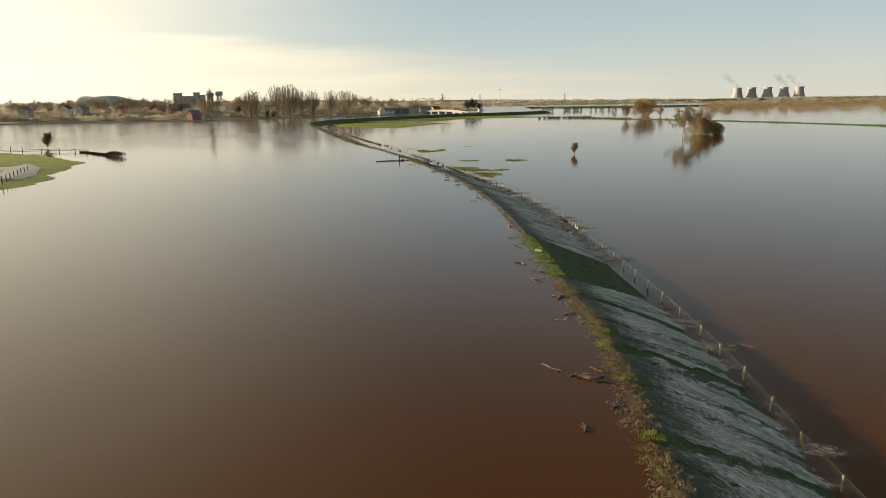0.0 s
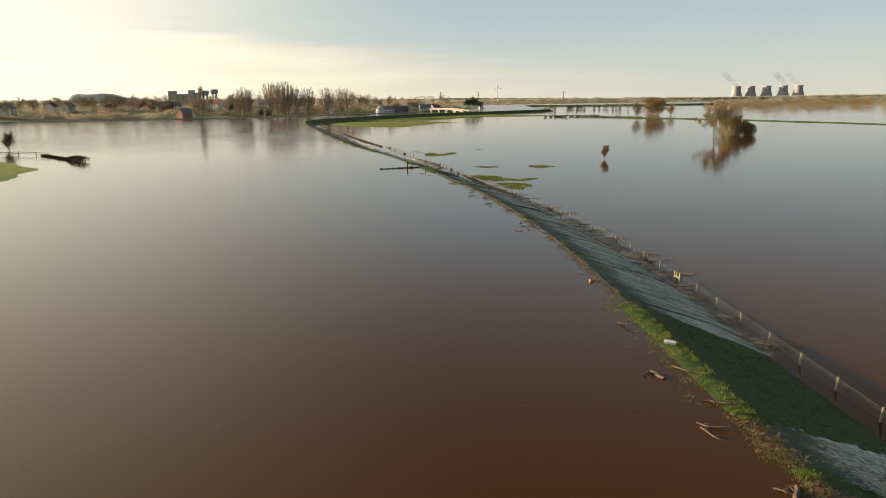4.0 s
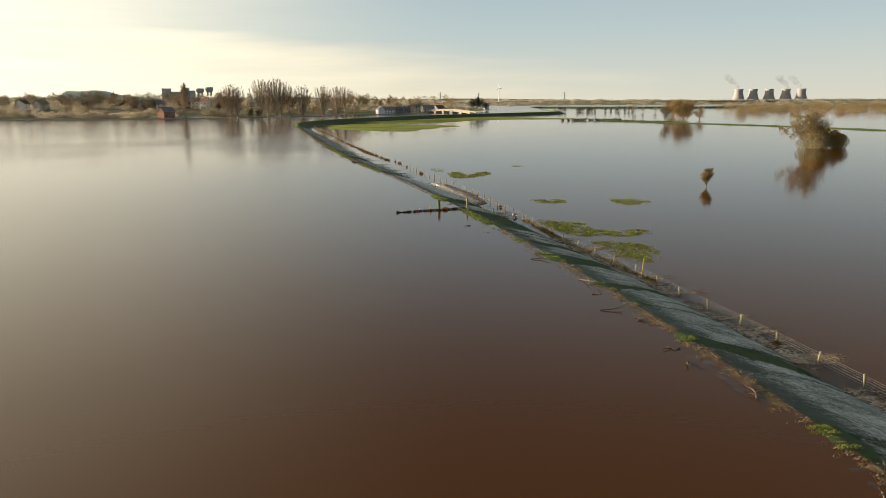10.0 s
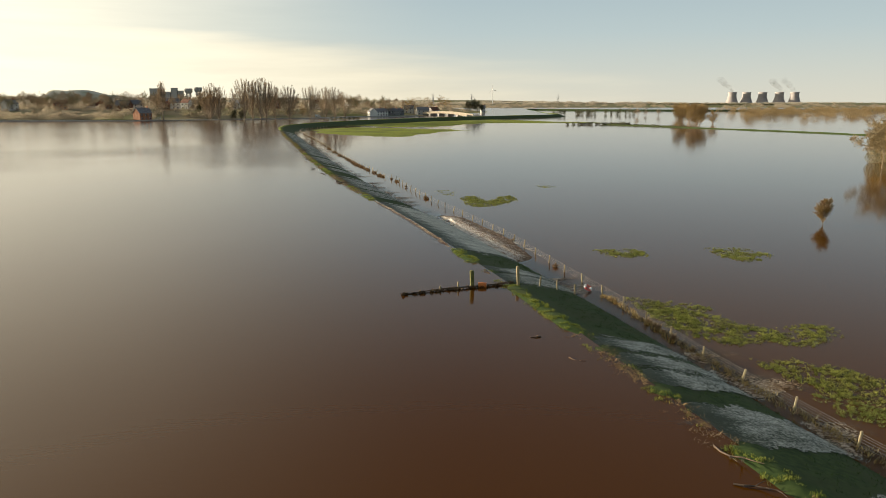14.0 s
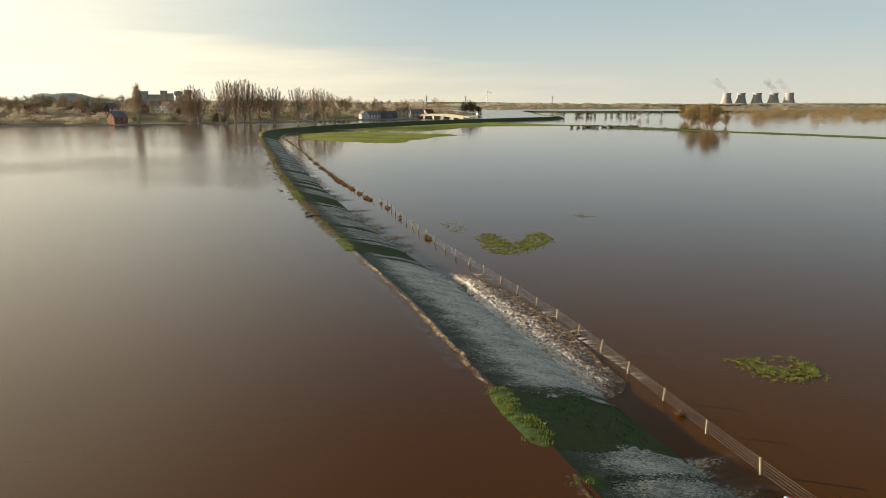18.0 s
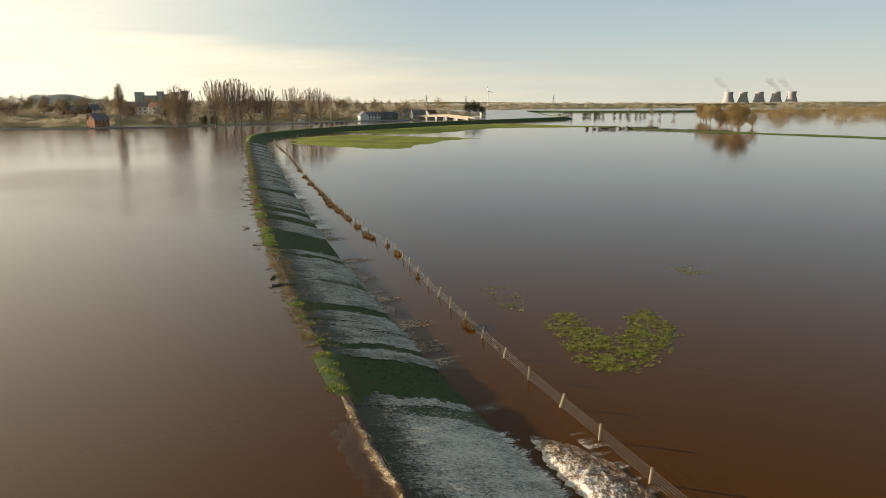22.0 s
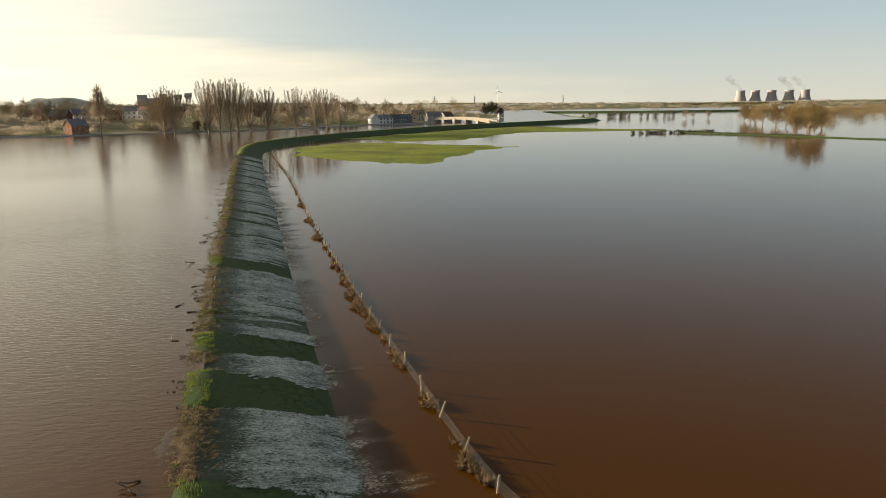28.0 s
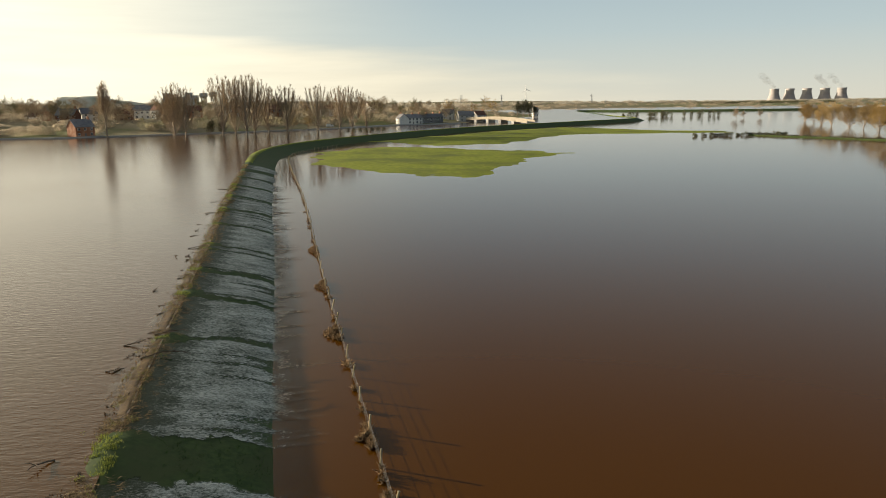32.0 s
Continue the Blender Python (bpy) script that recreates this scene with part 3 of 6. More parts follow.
def streak_water(name, wet, foam_col, low, high, alpha, grain, rise=(0.6, 2.6, -0.07, 0.02), spec=0.12, long=0.24):
    """Running water with white streaks along the fall. The second map holds how wet a place is; alpha: dry places let the grass through."""
    m, n, l, bs = material(name, 0.4, spec)
    uv = n.new("ShaderNodeUVMap")
    uv.uv_map = "UVMap"
    uw = n.new("ShaderNodeUVMap")
    uw.uv_map = "wet"

    def node(kind, **kw):
        q = n.new(kind)
        for k, v in kw.items():
            q.inputs[k].default_value = v
        return q

    def math_node(op, a, b):
        q = n.new("ShaderNodeMath")
        q.operation = op
        for k, v in enumerate((a, b)):
            if isinstance(v, float):
                q.inputs[k].default_value = v
            else:
                l.new(v, q.inputs[k])
        return q.outputs[0]

    mp = node("ShaderNodeMapping", Scale=(1.0, long, 1.0))
    l.new(uv.outputs[0], mp.inputs["Vector"])
    mq = node("ShaderNodeMapping", Scale=(1.0, 0.45, 1.0))
    l.new(uv.outputs[0], mq.inputs["Vector"])
    a = node("ShaderNodeTexNoise", Scale=grain, Detail=6.0, Roughness=0.7, Distortion=0.7)
    l.new(mp.outputs[0], a.inputs["Vector"])
    c = node("ShaderNodeTexNoise", Scale=grain * 2.2, Detail=4.0, Roughness=0.7, Distortion=0.4)
    l.new(mq.outputs[0], c.inputs["Vector"])
    b = node("ShaderNodeTexNoise", Scale=0.8, Detail=5.0, Roughness=0.6)
    l.new(mp.outputs[0], b.inputs["Vector"])
    sep = n.new("ShaderNodeSeparateXYZ")
    l.new(uv.outputs[0], sep.inputs[0])
    fall = node("ShaderNodeMapRange", **{"From Min": rise[0], "From Max": rise[1], "To Min": rise[2], "To Max": rise[3]})
    l.new(sep.outputs["Y"], fall.inputs["Value"])
    grains = math_node("ADD", math_node("MULTIPLY", a.outputs["Fac"], 0.5), math_node("MULTIPLY", c.outputs["Fac"], 0.5))
    sw = n.new("ShaderNodeSeparateXYZ")
    l.new(uw.outputs[0], sw.inputs[0])
    total = math_node("ADD", math_node("ADD", grains, fall.outputs[0]), math_node("MULTIPLY", b.outputs["Fac"], 0.40))
    total = math_node("ADD", total, sw.outputs["Y"])
    foam = node("ShaderNodeMapRange", **{"From Min": low, "From Max": high})
    l.new(total, foam.inputs["Value"])
    mx = n.new("ShaderNodeMix")
    mx.data_type = "RGBA"
    mx.inputs["A"].default_value, mx.inputs["B"].default_value = (*wet, 1), (*foam_col, 1)
    l.new(foam.outputs[0], mx.inputs["Factor"])
    l.new(mx.outputs["Result"], bs.inputs["Base Color"])
    ro = node("ShaderNodeMapRange", **{"To Min": 0.5, "To Max": 0.85})
    l.new(foam.outputs[0], ro.inputs["Value"])
    l.new(ro.outputs[0], bs.inputs["Roughness"])
    bp = n.new("ShaderNodeBump")
    bp.inputs["Strength"].default_value, bp.inputs["Distance"].default_value = 0.7, 0.09
    l.new(grains, bp.inputs["Height"])
    l.new(bp.outputs[0], bs.inputs["Normal"])
    edge = node("ShaderNodeMapRange", **{"From Min": alpha[0], "From Max": alpha[1]})
    if alpha[2]:
        ragged = math_node("ADD", sw.outputs["X"], math_node("MULTIPLY", math_node("SUBTRACT", grains, 0.5), alpha[2]))
    else:
        ragged = math_node("MULTIPLY", math_node("SUBTRACT", total, 0.63), sw.outputs["X"])
    l.new(ragged, edge.inputs["Value"])
    tr, ms = n.new("ShaderNodeBsdfTransparent"), n.new("ShaderNodeMixShader")
    l.new(edge.outputs[0], ms.inputs[0])
    l.new(tr.outputs[0], ms.inputs[1])
    l.new(bs.outputs[0], ms.inputs[2])
    l.new(ms.outputs[0], n["Material Output"].inputs["Surface"])
    return m


M_FILM = streak_water("overflow_film", (0.036, 0.048, 0.022), (0.66, 0.65, 0.55), 0.62, 0.85, (0.35, 0.65, 1.8), 6.5, rise=(0.3, 2.8, -0.18, 0.04), long=0.45)
# foam flecks over tan; the tan paints sunlight on the rough water
M_LACE = streak_water("foam_and_sunlit_water", (0.15, 0.090, 0.040), (0.74, 0.66, 0.54), 0.84, 1.06, (0.0, 0.16, 0.0), 5.0, rise=(6.2, 10.5, 0.20, 0.12), long=0.7)
M_SPRAY = streak_water("torn_spray", (0.20, 0.13, 0.07), (0.76, 0.68, 0.56), 0.64, 0.84, (0.03, 0.20, 0.0), 6.5, rise=(10.2, 12.8, 0.11, -0.08), long=0.35)


def foam_material():
    m, n, l, bs = material("churned_foam", 0.7, 0.3)
    co = n.new("ShaderNodeTexCoord")
    a = n.new("ShaderNodeTexNoise")
    a.inputs["Scale"].default_value, a.inputs["Detail"].default_value, a.inputs["Roughness"].default_value = 2.4, 8, 0.75
    l.new(co.outputs["Object"], a.inputs["Vector"])
    g = n.new("ShaderNodeTexNoise")
    g.inputs["Scale"].default_value, g.inputs["Detail"].default_value, g.inputs["Roughness"].default_value = 16.0, 3, 0.7
    l.new(co.outputs["Object"], g.inputs["Vector"])
    speck = n.new("ShaderNodeMath")
    speck.operation = "MULTIPLY_ADD"
    speck.inputs[1].default_value, speck.inputs[2].default_value = 1.1, -0.55
    l.new(g.outputs["Fac"], speck.inputs[0])
    both = n.new("ShaderNodeMath")
    both.operation = "ADD"
    l.new(a.outputs["Fac"], both.inputs[0])
    l.new(speck.outputs[0], both.inputs[1])
    uv = n.new("ShaderNodeUVMap")
    sep = n.new("ShaderNodeSeparateXYZ")
    l.new(uv.outputs[0], sep.inputs[0])
    fall = n.new("ShaderNodeMapRange")
    fall.inputs["From Min"].default_value, fall.inputs["From Max"].default_value = 0.2, 0.85
    fall.inputs["To Min"].default_value, fall.inputs["To Max"].default_value = 0.06, -0.14
    l.new(sep.outputs["Y"], fall.inputs["Value"])
    add = n.new("ShaderNodeMath")
    add.operation = "ADD"
    l.new(both.outputs[0], add.inputs[0])
    l.new(fall.outputs[0], add.inputs[1])
    rp = n.new("ShaderNodeValToRGB")
    rp.color_ramp.elements[0].position, rp.color_ramp.elements[1].position = 0.38, 0.60
    rp.color_ramp.elements[0].color, rp.color_ramp.elements[1].color = (0.12, 0.065, 0.028, 1), (0.82, 0.77, 0.68, 1)
    e = rp.color_ramp.elements.new(0.47)
    e.color = (0.34, 0.22, 0.12, 1)
    l.new(add.outputs[0], rp.inputs[0])
    l.new(rp.outputs[0], bs.inputs["Base Color"])
    bp = n.new("ShaderNodeBump")
    bp.inputs["Strength"].default_value, bp.inputs["Distance"].default_value = 0.8, 0.05
    l.new(both.outputs[0], bp.inputs["Height"])
    l.new(bp.outputs[0], bs.inputs["Normal"])
    return m


M_FOAM = foam_material()


def crest_material():
    """Brown shallow water with a tawny broken roll along the middle of the crest."""
    m, n, l, bs = material("water_over_crest", 0.13, 0.5)
    bs.inputs["IOR"].default_value = 1.333

    def node(kind, src=None, **kw):
        q = n.new(kind)
        for k, v in kw.items():
            q.inputs[k].default_value = v
        if src:
            l.new(src, q.inputs[0])
        return q.outputs[0]

    def mth(op, a, b):
        q = n.new("ShaderNodeMath")
        q.operation = op
        for k, v in enumerate((a, b)):
            if isinstance(v, float):
                q.inputs[k].default_value = v
            else:
                l.new(v, q.inputs[k])
        return q.outputs[0]

    uv = n.new("ShaderNodeUVMap")
    uv.uv_map = "UVMap"
    sep = n.new("ShaderNodeSeparateXYZ")
    l.new(uv.outputs[0], sep.inputs[0])
    long_n = node("ShaderNodeTexNoise", uv.outputs[0], Scale=0.35, Detail=3.0)
    mid_n = node("ShaderNodeTexNoise", uv.outputs[0], Scale=2.2, Detail=5.0, Roughness=0.7)
    fine_n = node("ShaderNodeTexNoise", uv.outputs[0], Scale=9.0, Detail=4.0, Roughness=0.7)
    off = mth("ABSOLUTE", sep.outputs["Y"], 0.0)
    uw = n.new("ShaderNodeUVMap")
    uw.uv_map = "wet"
    sw = n.new("ShaderNodeSeparateXYZ")
    l.new(uw.outputs[0], sw.inputs[0])
    wide = mth("ADD", mth("MULTIPLY", long_n, 1.4), mth("MULTIPLY", mid_n, 1.1))
    d = mth("SUBTRACT", mth("ADD", mth("SUBTRACT", wide, 1.25), sw.outputs["X"]), off)
    d = mth("ADD", d, mth("MULTIPLY", mth("SUBTRACT", fine_n, 0.5), 0.9))
    tan = n.new("ShaderNodeMapRange")
    tan.inputs["From Min"].default_value, tan.inputs["From Max"].default_value = -0.1, 0.45
    l.new(d, tan.inputs["Value"])
    body = n.new("ShaderNodeMix")
    body.data_type = "RGBA"
    body.inputs["A"].default_value, body.inputs["B"].default_value = (0.044, 0.0175, 0.002, 1), (0.062, 0.028, 0.006, 1)
    l.new(mid_n, body.inputs["Factor"])
    top = n.new("ShaderNodeMix")
    top.data_type = "RGBA"
    top.inputs["A"].default_value = (0.07, 0.038, 0.013, 1)
    froth = n.new("ShaderNodeMapRange")
    froth.inputs["From Min"].default_value, froth.inputs["From Max"].default_value = 0.40, 0.58
    l.new(mth("ADD", mth("MULTIPLY", fine_n, 0.6), mth("MULTIPLY", mid_n, 0.4)), froth.inputs["Value"])
    l.new(froth.outputs[0], top.inputs["Factor"])
    uf = n.new("ShaderNodeUVMap")
    uf.uv_map = "foam"
    sf = n.new("ShaderNodeSeparateXYZ")
    l.new(uf.outputs[0], sf.inputs[0])
    pale = n.new("ShaderNodeMix")
    pale.data_type = "RGBA"
    pale.inputs["A"].default_value, pale.inputs["B"].default_value = (0.40, 0.255, 0.095, 1), (0.85, 0.66, 0.40, 1)
    l.new(sf.outputs["X"], pale.inputs["Factor"])
    l.new(pale.outputs["Result"], top.inputs["B"])
    mx = n.new("ShaderNodeMix")
    mx.data_type = "RGBA"
    l.new(mth("MULTIPLY", tan.outputs[0], sw.outputs["Y"]), mx.inputs["Factor"])
    l.new(body.outputs["Result"], mx.inputs["A"])
    l.new(top.outputs["Result"], mx.inputs["B"])
    l.new(mx.outputs["Result"], bs.inputs["Base Color"])
    torn = n.new("ShaderNodeMapRange")
    torn.inputs["From Min"].default_value, torn.inputs["From Max"].default_value = -0.7, 0.2
    torn.inputs["To Min"].default_value, torn.inputs["To Max"].default_value = 0.13, 0.6
    l.new(sep.outputs["Y"], torn.inputs["Value"])
    l.new(torn.outputs[0], bs.inputs["Roughness"])
    bp = n.new("ShaderNodeBump")
    bp.inputs["Strength"].default_value, bp.inputs["Distance"].default_value = 0.5, 0.03
    l.new(mth("ADD", mid_n, mth("MULTIPLY", fine_n, 0.4)), bp.inputs["Height"])
    l.new(bp.outputs[0], bs.inputs["Normal"])
    return m


M_CRESTW = crest_material()


fine = resample(RIDGE, 0.3)
fine_n = normals(fine)
keep = [k for k, p in enumerate(fine) if -20 < p.y < 480 and p.x < 30]
US = [0.1 + 0.29 * j for j in range(31)]
vs, fs, uvs, wets = [], [], [], []
run = 0.0
for i, k in enumerate(keep):
    p, n = fine[k], fine_n[k]
    run += 0.3
    foot = 7.5 + 0.5 * noise.noise((p.y * 0.3, 5.0, 1.0)) + 0.5 * noise.noise((p.y * 1.2, 5.0, 4.0)) + 0.35 * noise.noise((p.y * 3.0, 5.0, 7.0))
    for u in US:
        w = wetness(p.y, u)
        q = p + n * u
        lift = 0.05 + 0.05 * noise.noise(((p.y - drift_of(p.y) * u) * 1.6, 4.0, u * 0.5)) - 0.02 * max(0.0, 1.2 - u)
        vs.append((q.x, q.y, max(bank_z(u), -0.01) + lift * (1 - 0.5 * smooth01(6.5, 8.0, u))))
        uvs.append((run - drift_of(p.y) * u, u))
        weir = smooth01(184, 188, p.y) * (1 - smooth01(214, 219, p.y))
        wets.append((w * smooth01(0.05, 0.45, u) * (1 - smooth01(foot - 1.3, foot + 0.9, u)), 0.045 * weir - 0.02 * (1 - weir)))
nu = len(US)
for i in range(len(keep) - 1):
    if keep[i + 1] != keep[i] + 1:
        continue
    for j in range(nu - 1):
        a = i * nu + j
        fs.append((a, a + 1, a + nu + 1, a + nu))


def set_uv(ob, uvs, layer="UVMap"):
    lay = ob.data.uv_layers.new(name=layer)
    flat = np.empty(len(ob.data.loops) * 2, dtype=np.float32)
    idx = np.empty(len(ob.data.loops), dtype=np.int32)
    ob.data.loops.foreach_get("vertex_index", idx)
    arr = np.array(uvs, dtype=np.float32)[idx]
    flat[:] = arr.ravel()
    lay.data.foreach_set("uv", flat)


film = mesh_object("water_overflow", vs, fs, M_FILM, True)
set_uv(film, uvs)
set_uv(film, wets, "wet")
tagged(film, "thin white-streaked flood water racing down the grassy bank", "water", kind="structure")

# churned foam between the foot of the slope and the fence
fence_fine = resample(FENCE, 0.3)


def foam_bed(name, y0, y1, u0, height, label):
    vs, fs, uvs = [], [], []
    line = [p for p in resample(RIDGE, 0.09) if y0 - 1 < p.y < y1 + 1 and p.x < 30]
    line_n = normals(line)
    nj = 56
    for i, (p, n) in enumerate(zip(line, line_n)):
        end = smooth01(y0, y0 + 3, p.y) * (1 - smooth01(y1 - 7, y1, p.y))
        inner = u0 + 1.4 * smooth01(199, 214, p.y) + 0.4 * noise.noise((p.y * 0.45, 6.0, 2.0)) + 0.35 * noise.noise((p.y * 1.8, 6.0, 5.0)) + 0.2 * noise.noise((p.y * 4.5, 6.0, 1.0))
        outer = 9.6 + 1.4 * smooth01(187, 199, p.y) + 0.25 * noise.noise((p.y * 0.9, 1.0, 2.0))
        wide = max(1.2, outer - inner) * (0.35 + 0.65 * end)
        for j in range(nj + 1):
            f = j / nj
            u = inner + wide * f
            q = p + n * u
            body = smooth01(0.0, 0.12, f) * (1 - 0.6 * f) * (1 - smooth01(0.85, 1.0, f)) * end
            lumps = 0.6 + 0.3 * noise.noise((q.x * 1.1, q.y * 1.1, 3.0)) + 0.35 * noise.noise((q.x * 3.1, q.y * 3.1, 8.0)) + 0.5 * noise.noise((q.x * 7.0, q.y * 7.0, 1.0)) + 0.35 * noise.noise((q.x * 13.0, q.y * 13.0, 6.0))
            z = height * body * lumps + max(0.0, bank_z(u)) + 0.05 + 0.16 * smooth01(0.02, 0.2, f) * (1 - smooth01(0.4, 0.8, f)) * end
            vs.append((q.x, q.y, z - 0.15 * smooth01(0.85, 1.0, f) - 0.12 * (1 - smooth01(0.0, 0.05, f)) - 0.15 * (1 - end)))
            uvs.append((i * 0.09, f + 0.5 * (1 - end)))
    for i in range(len(line) - 1):
        for j in range(nj):
            a = i * (nj + 1) + j
            fs.append((a, a + 1, a + nj + 2, a + nj + 1))
    ob = mesh_object(name, vs, fs, M_FOAM, True)
    set_uv(ob, uvs)
    return tagged(ob, label, "foam", kind="stuff")


foam_bed("churned_foam", 184.8, 217.5, 6.5, 0.17, "brown and white churned foam where the spill meets the field")


def spray(name, y0, y1):
    """Torn jets of white water thrown through the fence onto the field."""
    vs, fs, uvs, wets = [], [], [], []
    line = [p for p in resample(RIDGE, 0.15) if y0 < p.y < y1 and p.x < 30]
    line_n = normals(line)
    LU = [10.2 + 0.2 * j for j in range(19)]
    for i, (p, n) in enumerate(zip(line, line_n)):
        jet = smooth01(-0.15, 0.5, 0.5 * noise.noise((p.y * 0.7, 4.0, 3.0)) + 0.7 * noise.noise((p.y * 2.9, 2.0, 8.0)))
        end = smooth01(y0, y0 + 3, p.y) * (1 - smooth01(y1 - 3, y1, p.y))
        for u in LU:
            f = (u - 10.2) / 3.6
            q = p + n * u
            vs.append((q.x, q.y, 0.03 + 0.10 * jet * max(0.0, 0.6 - f) * (1 + noise.noise((q.x * 4, q.y * 4, 3.0)))))
            uvs.append((0.15 * i, u))
            wets.append((end * max(0.0, 1.0 * jet + 0.30 - 1.5 * f), 0.0))
    m = len(LU)
    for i in range(len(line) - 1):
        for j in range(m - 1):
            a = i * m + j
            fs.append((a, a + 1, a + m + 1, a + m))
    ob = mesh_object(name, vs, fs, M_SPRAY, True)
    set_uv(ob, uvs)
    set_uv(ob, wets, "wet")
    return tagged(ob, "white spray torn through the fence wires", "foam", kind="stuff")


spray("foam_spray", 186, 216)


def sunlit_foam_lace():
    """Torn foam spreading over the field water from the foot of the slope, on a tan layer painting sunlit water."""
    vs, fs, uvs, wets = [], [], [], []
    rows = [k for k in keep if fine[k].y < 430]
    LU = [7.0 + 0.25 * j for j in range(17)]
    for i, k in enumerate(rows):
        p, n = fine[k], fine_n[k]
        jet = smooth01(-0.1, 0.5, noise.noise((p.y * 0.4, 4.0, 8.0)) + 0.6 * noise.noise((p.y * 2.3, 2.0, 8.0)))
        w = wetness(p.y, 6.4) * (1 - smooth01(182, 186, p.y) * (1 - smooth01(216, 220, p.y)))
        for u in LU:
            q = p + n * u
            f = (u - 7.0) / 4.0
            vs.append((q.x, q.y, max(0.0, bank_z(u)) + 0.05 - 0.02 * f))
            uvs.append((0.3 * i - drift_of(p.y) * u, u))
            first = smooth01(80, 90, p.y) * (1 - smooth01(150, 175, p.y))
            wets.append((w * smooth01(0.0, 0.12, f) * max(0.0, (0.5 + 0.5 * first) * jet + 0.3 * first + 0.4 - (0.95 + 0.35 * first) * f), 0.0))
    m = len(LU)
    for i in range(len(rows) - 1):
        for j in range(m - 1):
            a = i * m + j
            fs.append((a, a + 1, a + m + 1, a + m))
    ob = mesh_object("sunlit_foam_lace", vs, fs, M_LACE)
    set_uv(ob, uvs)
    set_uv(ob, wets, "wet")
    return tagged(ob, "torn white foam and painted sunlit tan water at the foot of the bank", "foam", kind="stuff")


sunlit_foam_lace()

# muddy crest along the river's edge
vs, fs, uvs, crest_wet, crest_foam = [], [], [], [], []
CU = [-3.4 + 0.12 * j for j in range(34)]
for i, k in enumerate(keep):
    p, n = fine[k], fine_n[k]
    dry = sum(1 - wetness(p.y + e, 0.5) for e in (-2.0, -1.2, -0.5, 0.0, 0.5, 1.2, 2.0)) / 7
    wander = 0.35 * noise.noise((p.y * 0.25, 0.0, 6.0)) + 0.15 * noise.noise((p.y * 1.1, 0.0, 2.0))
    weir = smooth01(180, 186, p.y) * (1 - smooth01(219, 225, p.y))
    late = smooth01(221, 227, p.y)
    early = 1 - smooth01(55, 80, p.y)
    width = 0.18 - 0.08 * weir + 0.45 * late + 0.25 * early
    force = 0.75 + 0.25 * weir - 0.36 * late - 0.2 * early
    roll = (0.3 + 0.7 * weir) * 0.09 + 0.05 * noise.noise((p.y * 0.9, 8.0, 0.0)) + 0.03 * noise.noise((p.y * 3.1, 8.0, 0.0))
    for u in CU:
        q = p + n * (u + wander)
        near = smooth01(-3.3, -1.0, u)
        chop = 0.02 * noise.noise((q.x * 1.5, q.y * 1.5, 2.0)) + 0.03 * noise.noise((p.y * 2.6, u * 3.4, 5.0)) + 0.015 * noise.noise((p.y * 6.0, u * 7.0, 1.0))
        c = -0.05 + 0.06 * smooth01(-2.3, -0.8, u) + chop * near ** 2 * (1 - 0.4 * weir) + roll * math.exp(-(u / (0.30 - 0.12 * weir)) ** 2) - 0.25 * dry
        f = smooth01(0.05, 0.5, u)
        c = c * (1 - f) + (bank_z(u + wander) - RIVER_Z - 0.02 + chop * 0.6 - 0.25 * dry) * f
        q = p + n * (u + wander)
        vs.append((q.x, q.y, RIVER_Z + c))
        uvs.append((0.3 * i, u))
        crest_wet.append((width, force))
        crest_foam.append((weir, 0.0))
nc = len(CU)
for i in range(len(keep) - 1):
    for j in range(nc - 1):
        a = i * nc + j
        fs.append((a, a + 1, a + nc + 1, a + nc))
crest = mesh_object("bank_crest", vs, fs, M_CRESTW, True)
set_uv(crest, uvs)
set_uv(crest, crest_wet, "wet")
set_uv(crest, crest_foam, "foam")
tagged(crest, "tawny muddy crest with flattened grass along the river", "bank crest", kind="structure")


# ---- grass, reeds ----
def tufts(name, spots, mat, label, category, blades=5, height=0.3, width=0.035, spread=0.18, seed=1, kind="stuff", lean=0.5):
    r = random.Random(seed)
    vs, fs = [], []
    for x, y, z in spots:
        hh = height * r.uniform(0.6, 1.4)
        for b in range(blades):
            a = r.uniform(0, 6.283)
            ox, oy = r.uniform(-spread, spread), r.uniform(-spread, spread)
            lx, ly = math.cos(a) * lean * hh * r.random(), math.sin(a) * lean * hh * r.random()
            wx, wy = -math.sin(a) * width, math.cos(a) * width
            n0 = len(vs)
            vs.append((x + ox - wx, y + oy - wy, z))
            vs.append((x + ox + wx, y + oy + wy, z))
            vs.append((x + ox + lx * 0.5 + wx * 0.8, y + oy + ly * 0.5 + wy * 0.8, z + hh * 0.6))
            vs.append((x + ox + lx * 0.5 - wx * 0.8, y + oy + ly * 0.5 - wy * 0.8, z + hh * 0.6))
            vs.append((x + ox + lx * 1.6, y + oy + ly * 1.6, z + hh))
            fs.append((n0, n0 + 1, n0 + 2, n0 + 3))
            fs.append((n0 + 3, n0 + 2, n0 + 4))
    ob = mesh_object(name, vs, fs, mat)
    return tagged(ob, label, category, kind=kind)


